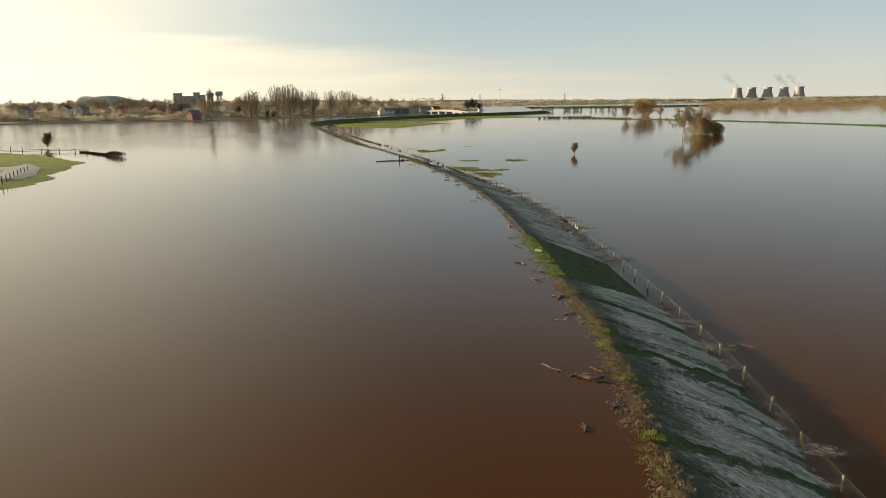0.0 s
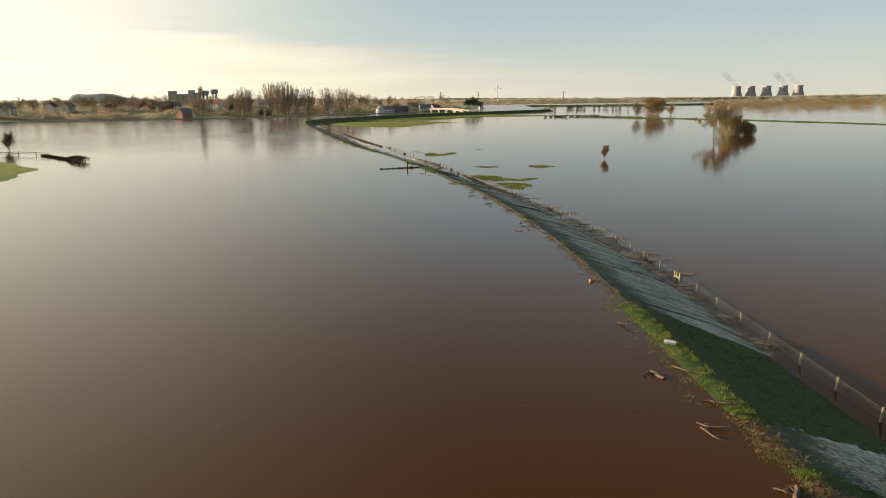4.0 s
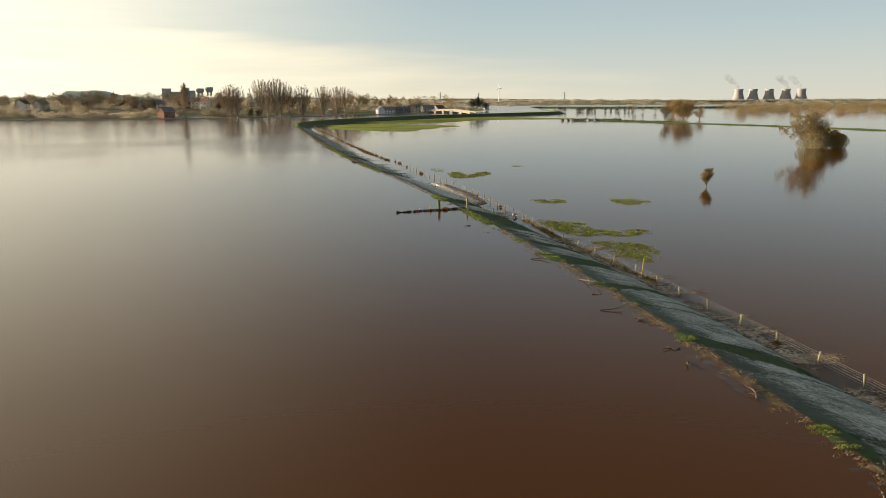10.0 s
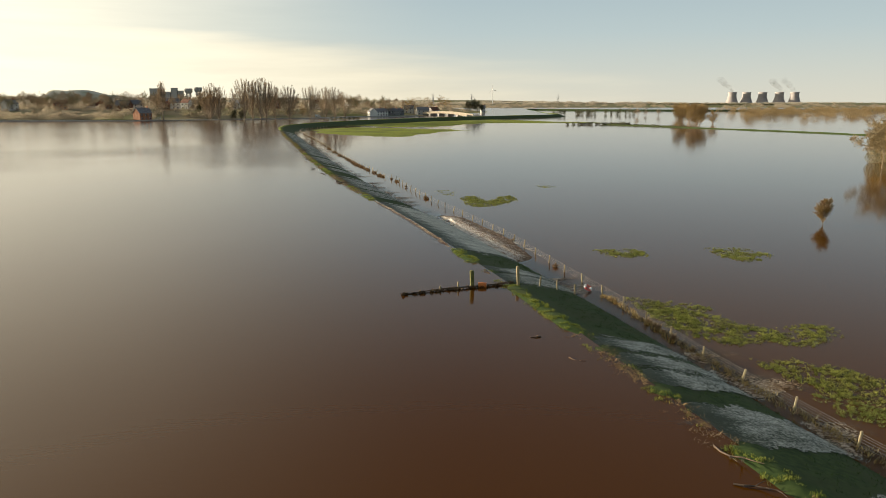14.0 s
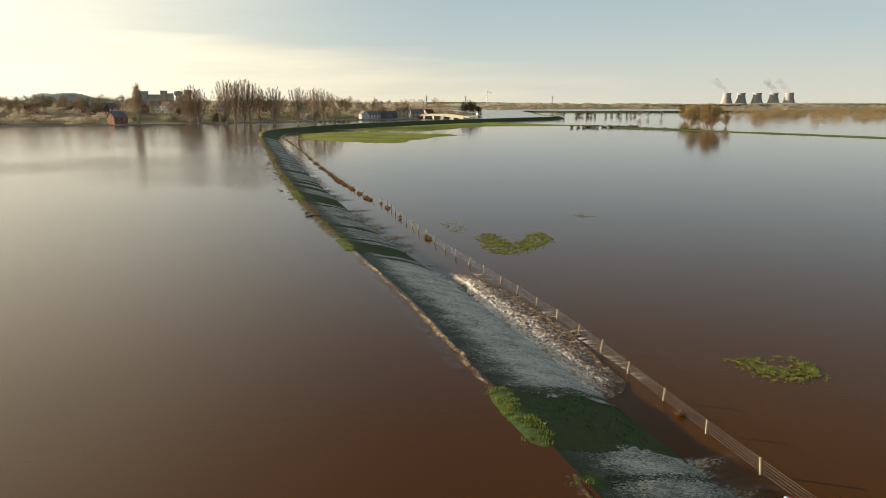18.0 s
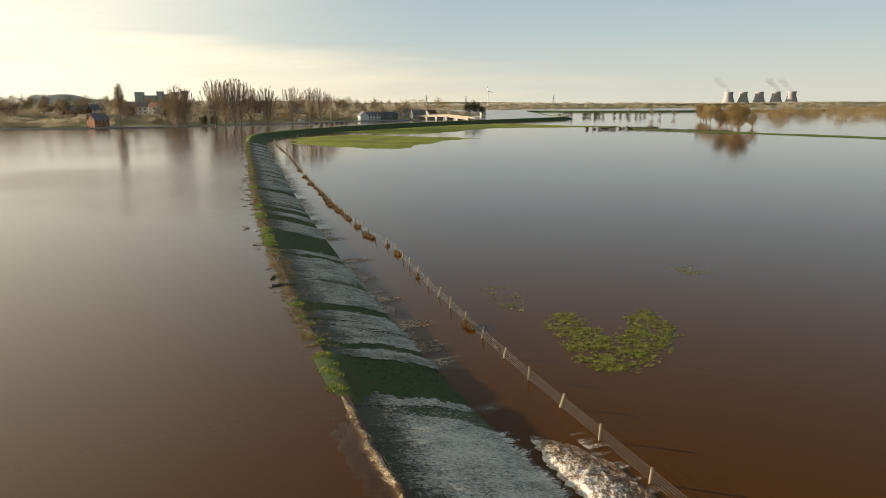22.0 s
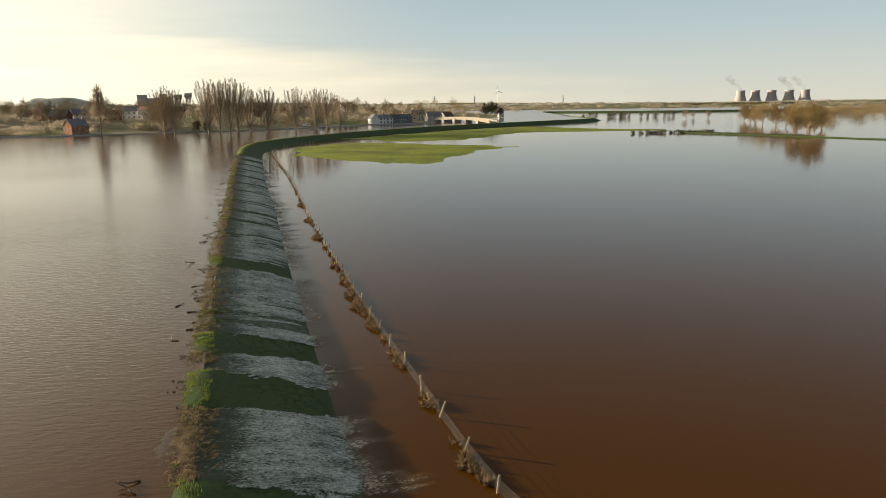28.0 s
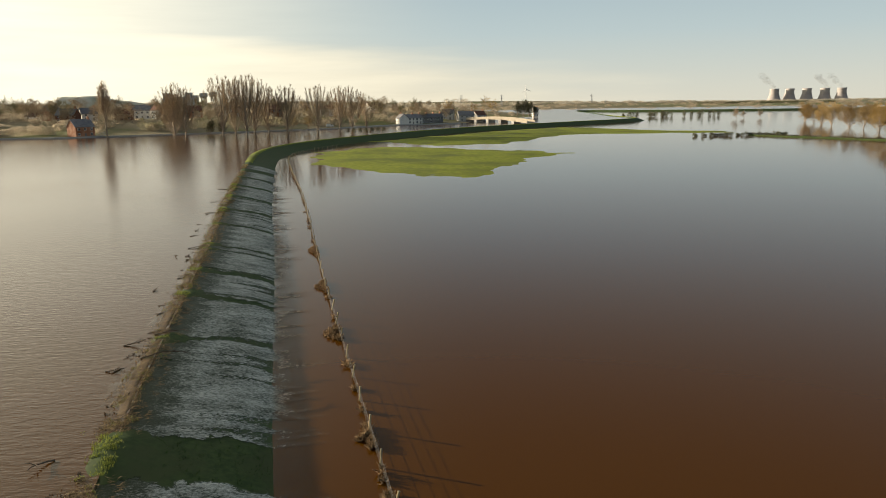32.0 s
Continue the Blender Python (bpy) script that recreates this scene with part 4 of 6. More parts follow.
rg = random.Random(11)
fresh, dark, reed = [], [], []
for k in keep:
    p, n = fine[k], fine_n[k]
    w = wetness(p.y, 0.5)
    reach = 0.9 + 0.7 * noise.noise((p.y * 0.22, 1.0, 9.0))
    for _ in range(22):
        u = rg.uniform(-2.4 if 58 < p.y < 76 else -1.1, 0.6)
        q = p + n * u
        lump = noise.noise((q.x * 1.1, q.y * 1.1, 4.0)) + 0.5 * noise.noise((q.x * 2.7, q.y * 2.7, 1.0))
        if w < 0.5 and p.y < 420 and lump > (-0.05 if p.y < 90 else 0.22 if p.y < 250 else 0.05) - 0.5 * min(0.4, reach + u):
            zz = bank_z(u) + hump(p.y, u)
            if 58 < p.y < 76:
                zz = max(zz, RIVER_Z - 0.04)
            if zz > RIVER_Z - 0.10:
                fresh.append((q.x, q.y, zz - 0.02))
    if w >= 0.5:
        thick = 26 if p.y < 58 else 6 if p.y < 160 else 26 if p.y > 226 else 0
        for _ in range(thick):
            if noise.noise((p.y * 0.6, 2.0, 2.0)) + rg.uniform(-0.5, 0.5) > 0.0:
                q = p + n * rg.gauss(-0.1, 0.35)
                (reed if rg.random() < (0.85 if p.y < 200 else 0.9) else fresh).append((q.x, q.y, RIVER_Z - 0.02))
    for _ in range(12):
        u = rg.uniform(0.7, 6.9)
        if p.y < 460 and wetness(p.y, u) < 0.4:
            q = p + n * u
            dark.append((q.x, q.y, bank_z(u) - 0.03))
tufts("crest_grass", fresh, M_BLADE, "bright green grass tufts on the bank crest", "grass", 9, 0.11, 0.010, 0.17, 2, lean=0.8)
tufts("slope_grass", dark, M_BLADE2, "short grass on the bank slope, its shade put into the dark green", "grass", 8, 0.085, 0.013, 0.2, 3, lean=1.0)


def combed_grass(name, stretches, mat, label):
    """Dead grass combed flat by the water, in clumps along the crest: (near, far, inner, outer, tufts to a metre)."""
    r = random.Random(4)
    vs, fs = [], []
    for k in keep:
        p, n = fine[k], fine_n[k]
        for y0, y1, u0, u1, many in stretches:
            if not y0 < p.y < y1 or wetness(p.y, 0.3) < 0.45:
                continue
            for _ in range(int(many * 0.3)):
                u = r.uniform(u0, u1)
                clump = noise.noise((p.y * 0.45, u * 1.1, 2.0)) + 0.7 * noise.noise((p.y * 1.6, u * 2.2, 6.0)) + 0.5 * noise.noise((p.y * 0.12, 3.0, 1.0))
                if clump + r.uniform(-0.25, 0.25) < 0.02:
                    continue
                d = fine[min(k + 1, len(fine) - 1)] - p
                base = p + d * r.random() + n * u
                zb = RIVER_Z - 0.02 if u < 0.3 else bank_z(u) + 0.02
                for _ in range(5):
                    ln = r.uniform(0.15, 0.42)
                    a = r.gauss(0.0, 0.45)
                    way = n * math.cos(a) + Vector((-n.y, n.x, 0)) * math.sin(a)
                    side = Vector((-way.y, way.x, 0)) * r.uniform(0.010, 0.02)
                    b = base + Vector((r.uniform(-0.14, 0.14), r.uniform(-0.14, 0.14), zb))
                    rise = r.uniform(0.02, 0.09)
                    mid, tip = b + way * ln * 0.5 + Vector((0, 0, rise)), b + way * ln + Vector((0, 0, rise * 0.5))
                    n0 = len(vs)
                    vs.extend((b - side, b + side, mid + side, mid - side, tip))
                    fs.extend(((n0, n0 + 1, n0 + 2, n0 + 3), (n0 + 3, n0 + 2, n0 + 4)))
    return tagged(mesh_object(name, vs, fs, mat), label, "reeds", kind="stuff")


combed_grass("crest_reeds", ((8, 58, -0.9, 0.7, 32), (76, 158, -0.5, 0.35, 14), (226, 466, -0.75, 1.1, 46)), M_REED, "flattened tawny dead grass combed over the bank crest")
tufts("crest_stubble", reed, M_REED, "short tawny dead grass on the bank crest", "reeds", 7, 0.09, 0.010, 0.2, 4, lean=2.2)


# ---- land patches above the water ----
def inside_distance(px, py, poly):
    """Metres to the outline, positive inside."""
    best, inside = 1e9, False
    n = len(poly)
    for i in range(n):
        (x1, y1), (x2, y2) = poly[i], poly[(i + 1) % n]
        dx, dy = x2 - x1, y2 - y1
        t = max(0, min(1, ((px - x1) * dx + (py - y1) * dy) / (dx * dx + dy * dy + 1e-9)))
        best = min(best, math.hypot(px - x1 - t * dx, py - y1 - t * dy))
        if (y1 > py) != (y2 > py) and px < (x2 - x1) * (py - y1) / (y2 - y1) + x1:
            inside = not inside
    return best if inside else -best


def patch(name, poly, step, level, slope, top, rough, rough_scale, mat, label, category, kind=""):
    """A low piece of land whose waterline follows the outline, roughened."""
    x0, x1 = min(p[0] for p in poly) - 2 * step, max(p[0] for p in poly) + 2 * step
    y0, y1 = min(p[1] for p in poly) - 2 * step, max(p[1] for p in poly) + 2 * step
    nx, ny = int((x1 - x0) / step) + 1, int((y1 - y0) / step) + 1
    vs, fs, ok = [], [], []
    for j in range(ny + 1):
        for i in range(nx + 1):
            x, y = x0 + i * step, y0 + j * step
            d = inside_distance(x, y, poly)
            z = max(-0.6, min(top, d * slope)) + rough * noise.noise((x * rough_scale, y * rough_scale, 2.0)) + 0.4 * rough * noise.noise((x * rough_scale * 4, y * rough_scale * 4, 5.0))
            vs.append((x, y, level + z))
            ok.append(d > -3 * step)
    for j in range(ny):
        for i in range(nx):
            a = j * (nx + 1) + i
            q = (a, a + 1, a + nx + 2, a + nx + 1)
            if all(ok[t] for t in q):
                fs.append(q)
    return tagged(mesh_object(name, vs, fs, mat, True), label, category, kind=kind)


MEADOW_A = [(-29, 535), (-24, 484), (-7, 461), (6, 446), (17, 442), (27, 466), (40, 490), (57, 512), (40, 530), (11, 556), (-6, 566)]
MEADOW_B = [(-14, 606), (4, 592), (16, 566), (44, 572), (70, 612), (90, 642), (133, 640), (172, 634), (180, 650), (150, 672), (140, 700), (120, 745), (92, 730), (52, 690), (22, 648), (2, 622)]
patch("meadow", MEADOW_A, 1.3, 0, 0.03, 0.34, 0.16, 0.09, M_MEADOW, "bright green meadow rising out of the flood", "meadow", "structure")
patch("meadow", MEADOW_B, 2.0, 0, 0.03, 0.36, 0.16, 0.08, M_MEADOW, "green meadow strip at the foot of the far bank", "meadow", "structure")
patch("grass_spit", [(-60, 128), (-58, 137), (-63, 160), (-67, 177), (-70, 188), (-76, 196), (-88, 212), (-98, 223), (-112, 233), (-150, 240), (-150, 120)], 1.5, RIVER_Z, 0.06, 0.7, 0.15, 0.1,
      M_MEADOW, "green grassy spit with a rail fence in the river", "grass spit", "structure")

ISLANDS = [
    ([(15.0, 233.9), (17.0, 236.9), (18.3, 235.3), (17.9, 231.2), (18.5, 230.0), (20.0, 232.2), (21.5, 234.8), (23.1, 236.6), (24.0, 234.1), (23.7, 231.2), (20.5, 226.5), (18.1, 224.7), (16.3, 224.1), (15.1, 225.9), (14.7, 229.6)], 0.9),
    ([(23.3, 191.5), (26.4, 191.9), (28.9, 190.5), (27.0, 187.6), (24.5, 188.3)], 1.0),
    ([(35.6, 191.6), (39.2, 191.3), (41, 187.5), (37, 184.5), (35.2, 186.8)], 0.7),
    ([(20.0, 173.4), (22.8, 171.7), (25.0, 170.6), (24.9, 166.4), (27.0, 163.9), (29.9, 164.7), (31.8, 164.5), (30.8, 162.6), (27.6, 160.7), (25.7, 161.9), (23.0, 161.7), (21.8, 162.8), (20.4, 166.3), (19.7, 169.5)], 1.0),
    ([(22.6, 159), (26, 158.4), (28.4, 155), (27, 151), (25.2, 147.5), (23.4, 150), (23, 155)], 0.8),
    ([(31.0, 250.5), (33.5, 250.5), (35, 247.8), (32, 246.4)], 0.28),
    ([(11.5, 246), (14.5, 246), (15.5, 240), (13.5, 237), (11.5, 240)], 0.12),
]
ri = random.Random(5)
for poly, dens in ISLANDS:
    isle = patch("grass_island", poly, 0.35, -0.17, 0.10, 0.0, 0.08, 2.2, M_GRASS, "tussocky green grass island just clear of the flood", "grass island")
    xs, ys = [p[0] for p in poly], [p[1] for p in poly]
    spots = []
    area = (max(xs) - min(xs)) * (max(ys) - min(ys))
    for _ in range(int(area * 130 * dens)):
        x, y = ri.uniform(min(xs), max(xs)), ri.uniform(min(ys), max(ys))
        rim = inside_distance(x, y, poly)
        clump = 0.7 * noise.noise((x * 0.7, y * 0.7, 2.0)) + 0.6 * noise.noise((x * 2.6, y * 2.6, 7.0)) + 0.8 * noise.noise((x * 8.0, y * 8.0, 2.0)) + ri.uniform(-0.3, 0.3)
        if rim > -0.5 and clump + 0.5 * min(0.6, rim) > (0.34 if dens > 0.3 else 0.5):
            spots.append((x, y, -0.02))
    t = tufts("tussock_grass", spots, M_TUSSOCK, "", "", 6, 0.10, 0.013, 0.08, ri.randint(0, 999), kind="stuff", lean=1.5)
    t.parent = isle

# ---- trees ----
def grow(soups, p, d, length, radius, level, r, cfg):
    """One limb and what grows from it. soups: trunk and limbs, twigs."""
    steps = 5 if level == 0 else 3 if level < 3 else 1
    pts, rad = [p.copy()], [radius]
    q, dd = p.copy(), d.copy()
    for k in range(steps):
        dd = (dd + Vector((r.uniform(-1, 1), r.uniform(-1, 1), r.uniform(-0.6, 1) * cfg["up"])) * cfg["bend"]).normalized()
        q = q + dd * (length / steps)
        pts.append(q.copy())
        rad.append(max(cfg["thin"] * 0.7, radius * (1 - 0.85 * (k + 1) / steps)))
    (soups[0] if level < 2 else soups[1]).tube(pts, rad, 6 if level == 0 else 4 if level == 1 else 3, cap=False)
    if level >= cfg["levels"]:
        return
    for _ in range(cfg["kids"][level]):
        f = r.uniform(cfg["first"] if level == 0 else 0.25, 1.0)
        k = min(int(f * steps), steps - 1)
        t = f * steps - k
        base = pts[k].lerp(pts[k + 1], t)
        axis = (pts[k + 1] - pts[k]).normalized()
        a = r.uniform(0, 6.283)
        side = axis.orthogonal().normalized()
        side.rotate(Matrix.Rotation(a, 3, axis))
        spread = cfg["angle"] * r.uniform(*cfg.get("vary", (0.7, 1.25)))
        nd = (axis * math.cos(spread) + side * math.sin(spread) + Vector((0, 0, cfg["lift"]))).normalized()
        shape = (1.15 - 0.55 * f) if level == 0 else (1.1 - 0.5 * f)
        grow(soups, base, nd, length * cfg["ratio"][level] * shape * r.uniform(0.75, 1.2), max(cfg["thin"], radius * (0.5 if level == 0 else 0.45) * (1.1 - 0.6 * f)), level + 1, r, cfg)


OAK = dict(levels=4, kids=(17, 9, 7, 4), ratio=(0.60, 0.55, 0.5, 0.5), angle=1.0, lift=0.05, up=0.15, bend=0.2, first=0.34, thin=0.06)
ROUND3 = dict(levels=3, kids=(16, 8, 8), ratio=(0.62, 0.55, 0.5), angle=0.8, lift=0.15, up=0.2, bend=0.14, first=0.2, thin=0.028)
BUSH = dict(levels=3, kids=(40, 12, 7), ratio=(0.46, 0.5, 0.45), angle=0.62, lift=0.2, up=0.3, bend=0.15, first=0.22, thin=0.018)
SHRUB = dict(levels=3, kids=(44, 13, 8), ratio=(0.66, 0.5, 0.45), angle=0.72, lift=0.25, up=0.3, bend=0.15, first=0.05, thin=0.02)


def tree(cfg, height, seed, bark, twig, label, category="tree", group=""):
    r = random.Random(seed)
    s = (Soup(), Soup())
    grow(s, Vector((0, 0, -1.0)), Vector((0, 0, 1)), height * 0.86 + 1.0, height * 0.014, 0, r, cfg)
    t = empty("tree" if category == "tree" else category, Matrix(), label, category, group)
    piece("trunk", s[0].v, s[0].f, bark, t)
    piece("crown", s[1].v, s[1].f, twig, t)
    return t


def spread_tree(proto, places):
    """The first at the first place, copies at the others: x, y, z, scale, turn."""
    for k, (x, y, z, sc, tu) in enumerate(places):
        m = Matrix.Translation((x, y, z)) @ Matrix.Rotation(radians(tu), 4, "Z")
        if k == 0:
            proto.matrix_basis = m @ Matrix.Scale(sc, 4)
        else:
            c = copy_thing(proto, m)
            c.scale = (sc, sc, sc)


def fan_tree(height, width, limbs, seed, label, group, low=0.05):
    """A poplar with many upswept limbs that end on a rounded dome of fine twigs."""
    r = random.Random(seed)
    wood, fine_wood = Soup(), Soup()
    top = Vector((r.uniform(-0.6, 0.6), r.uniform(-0.6, 0.6), height * 0.9))
    wood.tube([(0, 0, -1), top * 0.3, top * 0.65, top], [height * 0.016, height * 0.012, height * 0.007, 0.05], 6, cap=False)
    for k in range(limbs):
        a, q = k * 2.4 + r.uniform(-0.4, 0.4), math.sqrt((k + 0.5) / limbs)
        rr = width * q
        tip = Vector((rr * math.cos(a), rr * math.sin(a), height * (0.50 + 0.48 * math.sqrt(max(0.0, 1 - q * q))) * r.uniform(0.92, 1.02)))
        base = top * (low + 0.5 * (1 - q) * r.uniform(0.5, 1.1) + 0.10 * r.random())
        mid = base.lerp(tip, 0.45) + Vector((0.18 * rr * math.cos(a), 0.18 * rr * math.sin(a), -0.05 * height * q))
        pts = []
        for i in range(6):
            t = i / 5
            pts.append(base * (1 - t) ** 2 + mid * 2 * t * (1 - t) + tip * t * t)
        rad0 = height * 0.0065 * (1.1 - 0.4 * q)
        wood.tube(pts, [max(0.03, rad0 * (1 - 0.17 * i)) for i in range(6)], 4, cap=False)
        for j in range(52):
            t = 1.0 - 0.62 * r.random() ** 1.3
            i = min(4, int(t * 5))
            p = pts[i].lerp(pts[i + 1], t * 5 - i)
            d = (pts[i + 1] - pts[i]).normalized() + Vector((r.gauss(0, 0.5), r.gauss(0, 0.5), 0.35))
            d.normalize()
            ln = height * r.uniform(0.03, 0.085) * (1.2 - 0.5 * t)
            e = p + d * ln
            fine_wood.tube([p, p + d * ln * 0.5 + Vector((r.uniform(-0.15, 0.15), r.uniform(-0.15, 0.15), 0)), e], [0.034, 0.026, 0.016], 3, cap=False)
            for _ in range(2):
                g = (d + Vector((r.gauss(0, 0.35), r.gauss(0, 0.35), 0.35))).normalized() * ln * r.uniform(0.4, 0.8)
                b = p.lerp(e, r.uniform(0.3, 0.9))
                fine_wood.tube([b, b + g], [0.022, 0.012], 3, cap=False)
    t = empty("tree", Matrix(), label, "tree", group)
    piece("trunk", wood.v, wood.f, M_BARK, t)
    piece("crown", fine_wood.v, fine_wood.f, M_TWIG, t)
    return t


L_POP = "tall bare poplar with upswept limbs standing in the flooded river edge"
G_POP = "row of poplars by the river"
spread_tree(fan_tree(28, 9.0, 34, 1, L_POP, G_POP), [(x, y, z, 1.05 * k, t) for x, y, z, k, t in [(-84, 645, 1.0, 1.05, 0), (-65.5, 670, 1, 0.9, 70), (-38.9, 660, 1, 0.9, 200), (-110, 652, 1, 0.8, 130)]])
spread_tree(fan_tree(28, 8.4, 34, 2, L_POP, G_POP), [(x, y, z, 1.05 * k, t) for x, y, z, k, t in [(-80, 655, 1, 1.05, 30), (-53.7, 655, 1, 0.9, 150), (-29.4, 690, 1, 0.9, 260), (-101, 640, 1, 0.88, 10)]])
spread_tree(fan_tree(28, 9.6, 34, 3, L_POP, G_POP), [(x, y, z, 1.05 * k, t) for x, y, z, k, t in [(-73.5, 650, 1, 1.05, 0), (-71, 660, 1, 1.06, 110), (-22.8, 700, 1, 0.88, 20), (-106, 640, 1, 0.92, 300), (-15, 712, 1, 0.75, 80)]])
spread_tree(fan_tree(27, 3.4, 34, 4, "tall narrow columnar poplar beside a brick house", "", 0.25), [(-140, 645, 2, 1.0, 0)])
L_WAT = "bare tree standing in flood water"
spread_tree(tree(OAK, 12.5, 5, M_TWIG, M_PALETWIG, "lone bare oak standing in the flooded field"), [(120.5, 275, -0.3, 0.9, 0)])
spread_tree(tree(BUSH, 3.6, 6, M_BARK, M_GOLD, "small golden bush standing in the flooded field", "bush"), [(57.8, 204.2, -0.2, 0.85, 0)])
G_RUS = "russet willows in the flood"
L_RUS = "russet-twigged willow standing in flood water"
spread_tree(tree(SHRUB, 13, 7, M_BARK, M_RUST, L_RUS, group=G_RUS), [(194, 549, -0.3, 0.75, 40), (203, 553, -0.3, 0.85, 120), (213, 562, -0.3, 1.0, 0), (228, 590, -0.3, 0.95, 60), (247, 640, -0.3, 0.9, 140), (262, 690, -0.3, 0.95, 200), (282, 740, -0.3, 0.9, 280), (140.5, 301, -0.3, 0.7, 10)])
spread_tree(tree(SHRUB, 12, 8, M_BARK, M_GOLD, L_RUS, group=G_RUS), [(219, 574, -0.3, 0.9, 0), (236, 612, -0.3, 1.0, 90), (256, 664, -0.3, 1.0, 20), (272, 716, -0.3, 1.0, 310), (296, 775, -0.3, 1.0, 170), (243, 600, -0.3, 0.7, 0)])
spread_tree(tree(SHRUB, 4.5, 9, M_BARK, M_OLIVE, "bare grey bush beside the rail fence on the spit", "bush"), [(-106.4, 253.6, 2.4, 0.9, 0)])

# ---- village ----
VILLAGE = [(-900, 560), (-330, 642), (-200, 653), (-165, 648), (-130, 664), (-80, 694), (-40, 722), (-20, 750), (0, 776), (24, 782), (50, 800), (66, 838), (72, 880), (110, 945), (150, 1000), (170, 1100), (120, 1480), (-900, 1480)]
patch("village_land", VILLAGE, 12.0, RIVER_Z, 0.09, 7.0, 0.25, 0.05, M_VLAND, "rough grass and gardens rising behind the river bank", "land", "structure")


def land_z(x, y):
    return RIVER_Z + max(0.0, min(7.0, inside_distance(x, y, VILLAGE) * 0.09)) - 0.25


def house(x, y, w, d, eave, ridge_h, turn, wall_mat, roof_mat, label, chimney=True, storeys=2, z=None, group=""):
    h = empty("house", pose(x, y, land_z(x, y) if z is None else z, 0, 0, turn), label, "house", group)
    a, b = w / 2, d / 2
    v = [(-a, -b, 0), (a, -b, 0), (a, b, 0), (-a, b, 0), (-a, -b, eave), (a, -b, eave), (a, b, eave), (-a, b, eave), (-a, 0, ridge_h), (a, 0, ridge_h)]
    f = [(3, 2, 1, 0), (0, 1, 5, 4), (2, 3, 7, 6), (1, 2, 6, 9, 5), (3, 0, 4, 8, 7), (4, 5, 9, 8), (6, 7, 8, 9)]
    piece("wall", v, f, wall_mat, h)
    s = Soup()
    o, t = 0.35, 0.18
    sl = (ridge_h - eave) / b
    for sg in (-1, 1):
        p = [(-a - o, sg * (b + o), eave - sl * o), (a + o, sg * (b + o), eave - sl * o), (a + o, 0, ridge_h), (-a - o, 0, ridge_h)]
        q = [(i, j, k + t) for i, j, k in p]
        n0 = len(s.v)
        s.v.extend(Vector(i) for i in p + q)
        for g in ((0, 1, 2, 3), (7, 6, 5, 4), (0, 4, 5, 1), (1, 5, 6, 2), (2, 6, 7, 3), (3, 7, 4, 0)):
            s.f.append(tuple(n0 + i for i in (g if sg < 0 else g[::-1])))
    piece("roof", s.v, s.f, roof_mat, h)
    if chimney:
        s = Soup()
        s.box((a - 1.1, -0.45, ridge_h - 0.8), (a - 0.3, 0.45, ridge_h + 1.1))
        s.box((a - 0.95, -0.3, ridge_h + 1.1), (a - 0.45, 0.3, ridge_h + 1.4))
        piece("chimney", s.v, s.f, M_BRICK, h)
    nw = max(2, int(w / 3.2))
    for st in range(storeys):
        for k in range(nw):
            cx, cz = -a + w * (k + 0.5) / nw, 1.0 + st * (eave - 0.3) / storeys
            if st == 0 and k == nw // 2:
                s = Soup()
                s.box((cx - 0.5, -b - 0.06, 0), (cx + 0.5, -b + 0.02, 2.05))
                piece("door", s.v, s.f, M_SLATE, h)
                continue
            s = Soup()
            s.box((cx - 0.65, -b - 0.07, cz - 0.08), (cx + 0.65, -b + 0.02, cz + 1.28))
            win = piece("window", s.v, s.f, M_WHITE, h)
            s = Soup()
            for q in (-0.3, 0.3):
                s.box((cx + q - 0.26, -b - 0.09, cz), (cx + q + 0.26, -b - 0.05, cz + 1.2))
            piece("pane", s.v, s.f, M_GLASS, win)
    return h


house(-158, 659, 10, 8, 5.4, 9, 52, M_BRICK, M_SLATE, "orange brick house with a dark slate roof at the water's edge", z=2.1)
house(-190, 722, 11, 8, 4.8, 8.4, -8, M_TILE, M_SLATE, "house with a large dark roof above the river")
house(-185, 738, 9, 8, 4.6, 8.0, 35, M_RENDER, M_SLATE, "pale rendered house with a grey roof")
house(-165, 742, 10, 8, 4.2, 7, 10, M_TILE, M_TILE, "brown tiled house among bare trees")
house(-168, 782, 14, 8, 6, 9.5, 5, M_RENDER, M_SLATE, "white rendered house with a slate roof")
house(-152, 770, 8, 8, 6, 9, -30, M_RENDER, M_TILE, "white gabled house with a tiled roof")
house(-227, 760, 9, 7, 3.2, 5.4, 0, M_RENDER, M_TILE, "low white bungalow among bare trees")
house(-318, 700, 8, 10, 6.2, 10, 78, M_RENDER, M_SLATE, "tall pale gabled house facing the river")
house(-291, 722, 8, 9, 5.4, 8.6, 80, M_RENDER, M_TILE, "pale gabled house with a tiled roof")
house(-276, 722, 9, 8, 5.4, 8.4, 70, M_RENDER, M_SLATE, "pale gabled house with a slate roof")
house(-246, 742, 10, 8, 5, 8, 20, M_BRICK, M_TILE, "brick house with a tiled roof")
house(-217, 762, 9, 8, 6, 9.6, 60, M_BRICK, M_SLATE, "brick gabled house with a slate roof")
house(-345, 690, 10, 8, 5, 8, 70, M_BRICK, M_TILE, "brick house with a tiled roof")
house(-138, 800, 12, 8, 5.4, 8.4, 12, M_BRICK, M_TILE, "brick house with a tiled roof")
house(-110, 790, 10, 8, 5.4, 8.4, -20, M_RENDER, M_SLATE, "white rendered house behind the poplars")
house(-82, 800, 12, 8, 5.4, 8.4, 5, M_BRICK, M_TILE, "brick house behind the poplars")
